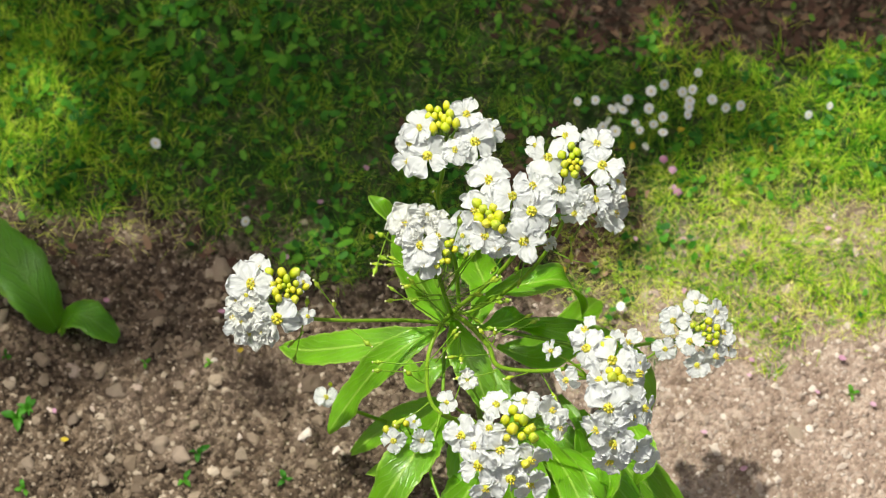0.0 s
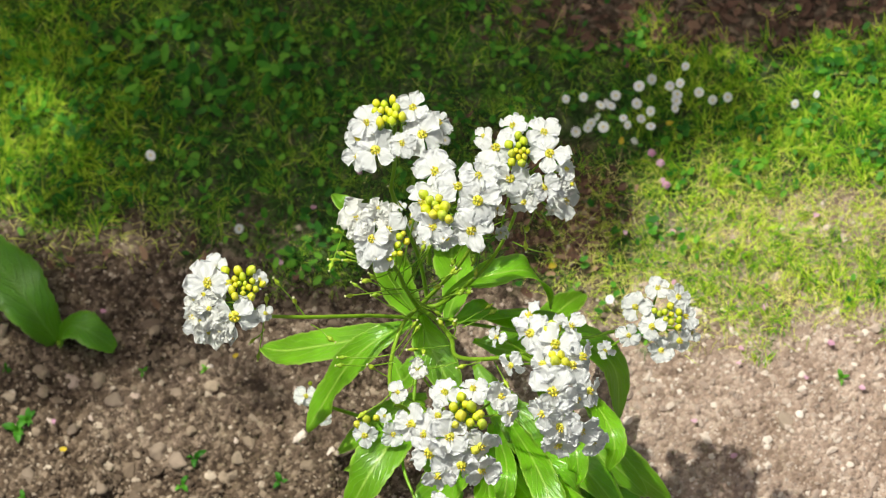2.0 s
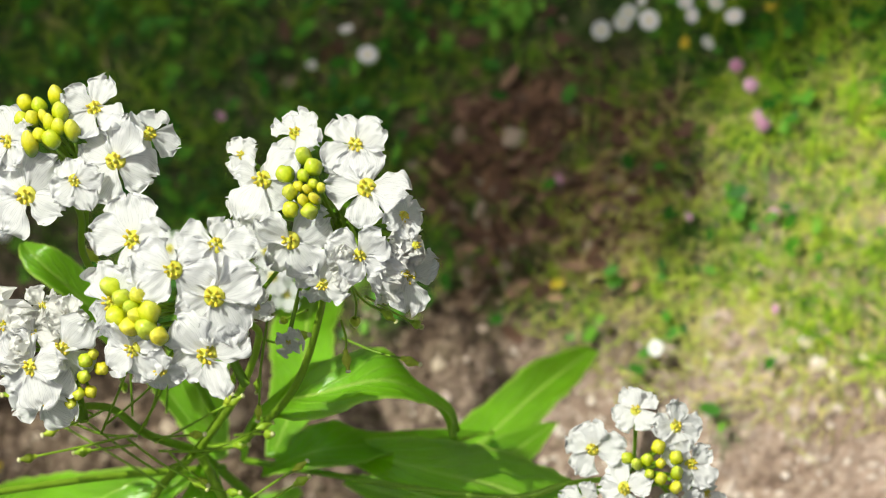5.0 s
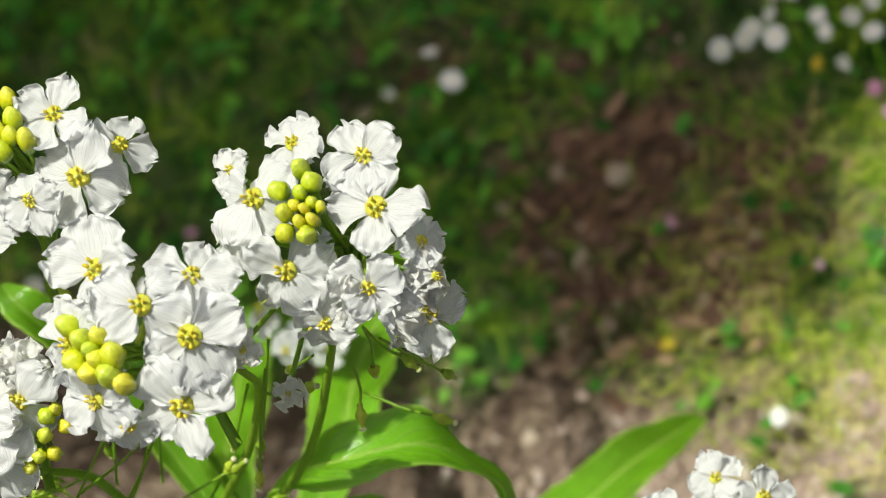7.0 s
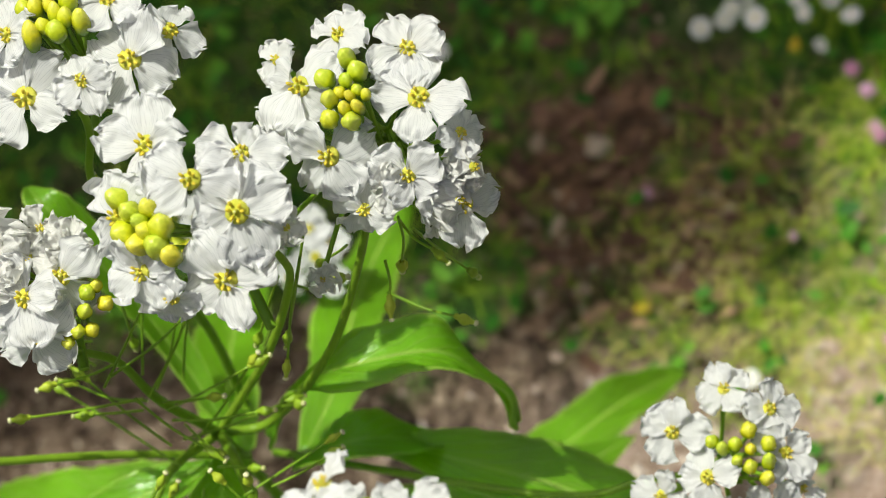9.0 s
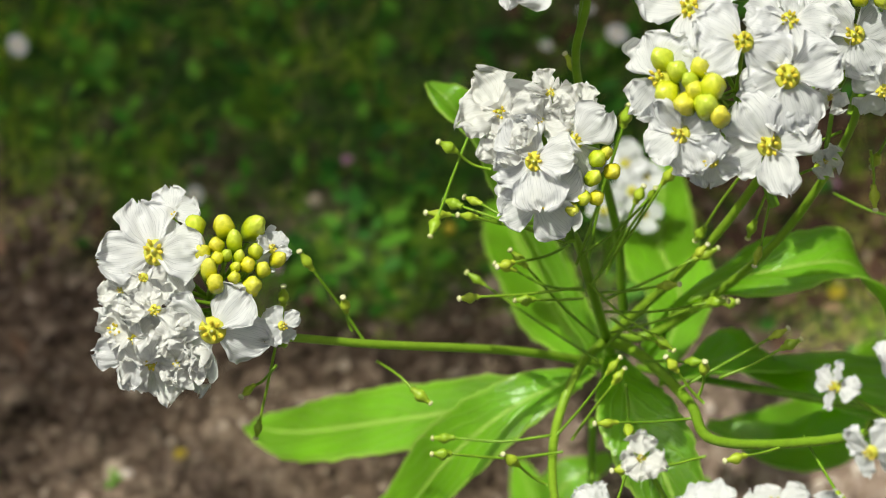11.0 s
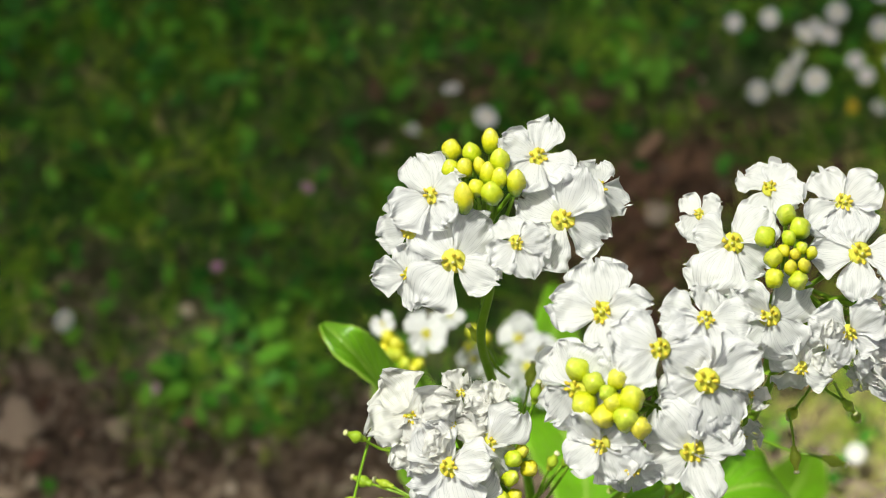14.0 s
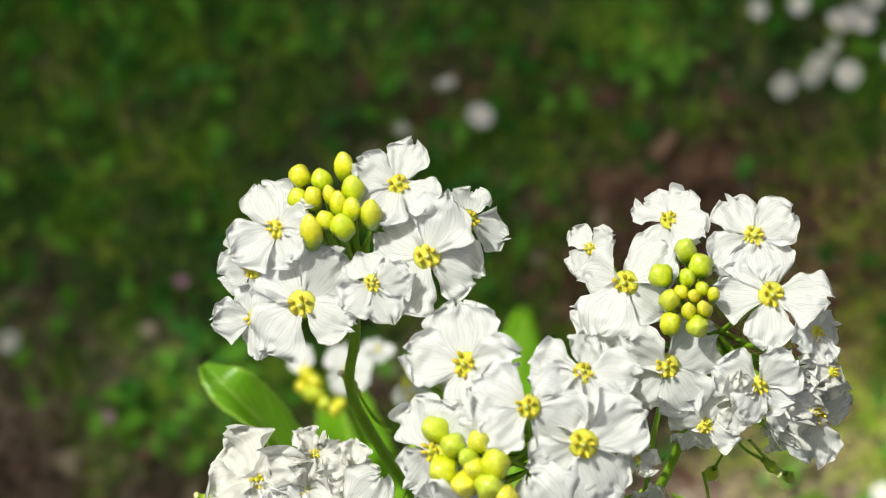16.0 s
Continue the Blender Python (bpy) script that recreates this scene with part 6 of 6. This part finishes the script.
leaf([(0.0170, -0.0688, 0.0700), (0.0159, -0.0810, 0.0600), (0.0135, -0.0888, 0.0500), (0.0101, -0.0940, 0.0350)], 0.0086, (0, 0.1, 1), 0.2, 0.0)
leaf([(0.0242, -0.0817, 0.0500), (0.0343, -0.0941, 0.0500), (0.0453, -0.0977, 0.0450), (0.0529, -0.0986, 0.0400)], 0.0118, (0, 0.1, 1), 0.2, 0.0)
leaf([(0.0228, -0.0725, 0.0800), (0.0297, -0.1040, 0.1150), (0.0334, -0.1229, 0.1200), (0.0314, -0.1279, 0.1050)], 0.0102, (-0.1, 0.1, 1), 0.2, 0.0)
leaf([(0.0398, -0.0686, 0.0800), (0.0435, -0.0962, 0.1100), (0.0435, -0.1068, 0.1100), (0.0421, -0.1091, 0.1000)], 0.0075, (-0.1, 0.1, 1), 0.2, 0.0)
leaf([(0.0252, -0.0837, 0.0800), (0.0365, -0.1139, 0.1050), (0.0455, -0.1261, 0.1100), (0.0540, -0.1233, 0.0950)], 0.0110, (-0.1, 0.1, 1), 0.2, 0.0)
leaf([(0.0189, -0.0871, 0.0800), (0.0263, -0.1109, 0.1000), (0.0304, -0.1259, 0.1100), (0.0319, -0.1329, 0.1000)], 0.0122, (-0.1, 0.1, 1), 0.2, 0.0)
leaf([(0.0187, -0.0741, 0.0800), (0.0207, -0.1012, 0.1100), (0.0191, -0.1105, 0.1100), (0.0159, -0.1147, 0.1000)], 0.0071, (-0.1, 0.1, 1), 0.2, 0.0)
leaf([(0.0489, -0.0656, 0.0800), (0.0552, -0.0876, 0.1000), (0.0563, -0.0974, 0.1000), (0.0531, -0.1005, 0.0900)], 0.0086, (-0.1, 0.1, 1), 0.2, 0.0)
leaf([(-0.0147, -0.0777, 0.0800), (-0.0202, -0.0808, 0.0900), (-0.0274, -0.0840, 0.0900), (-0.0329, -0.0814, 0.0800)], 0.0067, (-0.1, 0.1, 1), 0.2, 0.0)
leaf([(-0.0191, -0.0712, 0.0900), (-0.0185, -0.0821, 0.0900), (-0.0230, -0.0854, 0.0850), (-0.0268, -0.0849, 0.0800)], 0.0071, (0, 0.1, 1), 0.3, 0.0)

# the dense foliage low at the foot of the plant
for tip_x, tip_y, tip_z, width in ((0.0335, -0.1270, 0.060, 0.0150), (0.0480, -0.1300, 0.055, 0.0145), (0.0610, -0.1275, 0.045, 0.0150), (0.0690, -0.1130, 0.040, 0.0150), (0.0720, -0.0960, 0.045, 0.0140),
                                   (0.0560, -0.1120, 0.075, 0.0150), (0.0640, -0.1010, 0.065, 0.0130), (0.0420, -0.1150, 0.085, 0.0135), (0.0230, -0.1330, 0.070, 0.0130), (0.0120, -0.1260, 0.060, 0.0130),
                                   (-0.0140, -0.1150, 0.070, 0.0140), (0.0560, -0.0860, 0.030, 0.0150), (0.0800, -0.1230, 0.030, 0.0140)):
    foot = Vector((0.0165, -0.0640, 0.022))
    tip = Vector((tip_x, tip_y, tip_z))
    rise = Vector((0, 0, 0.018 + 0.2 * tip_z))
    leaf([foot, foot.lerp(tip, 0.35) + rise, foot.lerp(tip, 0.72) + rise * 0.9, tip], width, (random.uniform(-0.35, 0.35), random.uniform(-0.2, 0.3), 1), 0.22, 0.0)

# ---- the tree whose crown shades part of the bed ----
tree = thing("garden_tree", (-1.15, 1.25, 0), "leafy garden tree that shades the lawn", "tree")
bm = bmesh.new()
tube(bm, [(-1.15, 1.25, -0.05), (-1.12, 1.22, 0.6), (-1.0, 1.1, 1.2), (-0.9, 1.0, 1.7)], 0.09, 0.05, 24, 12)
child("trunk", mesh_of("trunk", bm, BARK), tree)
SHADE = [(480, 150, 640, 260), (900, 60, 560, 130), (560, 340, 300, 110), (990, 370, 150, 140), (1262, 205, 150, 82), (1310, 262, 110, 32), (1440, 0, 390, 66),
         (230, 540, 270, 95), (110, 640, 110, 40), (470, 470, 220, 70), (620, 500, 130, 60), (40, 470, 110, 60), (280, 592, 95, 28), (470, 700, 34, 42)]
# gaps in the crown: middle, half width and depth, how open
GAPS = [(55, 200, 92, 100, 1.0), (40, 40, 120, 28, 0.75), (330, 45, 75, 55, 0.85), (270, 95, 45, 30, 0.4), (462, 110, 28, 26, 0.9), (150, 95, 24, 20, 0.9), (420, 150, 45, 20, 0.6),
        (20, 335, 60, 60, 0.9), (190, 408, 75, 22, 0.6), (120, 452, 45, 22, 0.5), (560, 420, 55, 38, 0.75), (445, 440, 70, 30, 0.5), (585, 475, 60, 26, 0.6), (600, 300, 60, 30, 0.5), (640, 200, 50, 34, 0.4), (500, 335, 40, 22, 0.4), (850, 70, 70, 24, 0.45),
        (1178, 75, 48, 60, 1.0), (270, 600, 60, 24, 0.8), (60, 560, 34, 20, 0.7), (380, 560, 40, 20, 0.6), (700, 430, 40, 40, 0.5), (1020, 470, 50, 20, 0.7), (880, 330, 40, 24, 0.5),
        (560, 210, 26, 16, 0.6), (690, 120, 34, 18, 0.5), (1040, 290, 30, 20, 0.4), (1330, 120, 40, 25, 0.7), (1080, 215, 50, 28, 0.35), (1205, 232, 40, 24, 0.6), (960, 380, 60, 34, 0.3), (1030, 510, 90, 36, 0.6), (930, 455, 40, 20, 0.5), (860, 190, 60, 40, 0.35), (1380, 190, 60, 60, 0.4)]


def shade(u, v):
    s = (v < -60) * 0.8
    for o in SHADE:
        s = np.maximum(s, blob(u, v, *o))
    for *o, bright in GAPS:
        s = s * (1 - bright * blob(u, v, *o))
    return s


BOUGH_TIPS = ((-0.30, 0.22, 1.30), (-0.10, 0.30, 1.35), (-0.45, 0.35, 1.45), (-0.25, 0.55, 1.60), (0.0, 0.45, 1.55), (-1.5, 1.0, 1.9), (-1.2, 1.7, 2.0), (-0.6, 1.3, 2.1), (-0.9, 0.8, 2.0), (-1.6, 1.5, 1.8), (0.25, 0.85, 1.6), (-0.25, 0.95, 1.75), (0.6, 1.2, 1.7), (0.1, 1.4, 1.9), (-0.65, 0.75, 1.7))


def crown():
    u, v = rng.uniform(-900, 2300, 16000), rng.uniform(-1300, 700, 16000)
    keep = rng.uniform(0, 1, len(u)) < shade(u, v) ** 1.5
    keep &= (v > -120) | (rng.uniform(0, 1, len(u)) < 0.35)
    verts, faces = [], []
    x, y = place_on(u[keep], v[keep])
    for a, b in zip(x, y):
        h = rng.uniform(1.0, 1.7)
        c = Vector((a, b, 0)) + SUN * h
        r = rng.uniform(0.004, 0.0085)
        m = Matrix.Translation(c) @ Euler((rng.normal(0, 0.5), rng.normal(0, 0.5), rng.uniform(0, 6.28))).to_matrix().to_4x4()
        k = len(verts)
        for px, py, pz in ((0, -1.5, 0), (0.7, -0.6, 0.12), (0.8, 0.3, 0.12), (0, 1.6, -0.1), (-0.8, 0.3, 0.12), (-0.7, -0.6, 0.12), (0, -0.2, -0.05)):
            verts.append(m @ Vector((px * r, py * r, pz * r)))
        faces += [(k + 6, k + j, k + (j + 1) % 6) for j in range(6)]
    for tip in BOUGH_TIPS[3:]:                                     # the rest of the crown, in clumps round its limbs
        for k in range(520):
            c = Vector(tip) + Vector(rng.normal(0, 1, 3) * (0.26, 0.26, 0.20))
            if c.y - SUN.y / SUN.z * c.z < 0.30 and c.x - SUN.x / SUN.z * c.z > -0.5:
                continue
            m = Matrix.Translation(c) @ Euler((rng.normal(0, 0.6), rng.normal(0, 0.6), rng.uniform(0, 6.28))).to_matrix().to_4x4()
            q, r = len(verts), rng.uniform(0.016, 0.032)
            for px, py, pz in ((0, -1.5, 0), (0.7, -0.6, 0.12), (0.8, 0.3, 0.12), (0, 1.6, -0.1), (-0.8, 0.3, 0.12), (-0.7, -0.6, 0.12), (0, -0.2, -0.05)):
                verts.append(m @ Vector((px * r, py * r, pz * r)))
            faces += [(q + 6, q + j, q + (j + 1) % 6) for j in range(6)]
    me = bpy.data.meshes.new("crown")
    me.from_pydata([v[:] for v in verts], [], faces)
    me.materials.append(TREE_LEAF)
    return me


tagged(child("crown", crown(), tree), kind="stuff")
for tip in BOUGH_TIPS:
    bm = bmesh.new()
    t = Vector(tip)
    tube(bm, [(-1.0, 1.1, 1.2), Vector((-1.0, 1.1, 1.3)).lerp(t, 0.5) + Vector((0, 0, 0.15)), t], 0.02, 0.002, 14, 7)
    child("limb", mesh_of("limb", bm, BARK), tree)
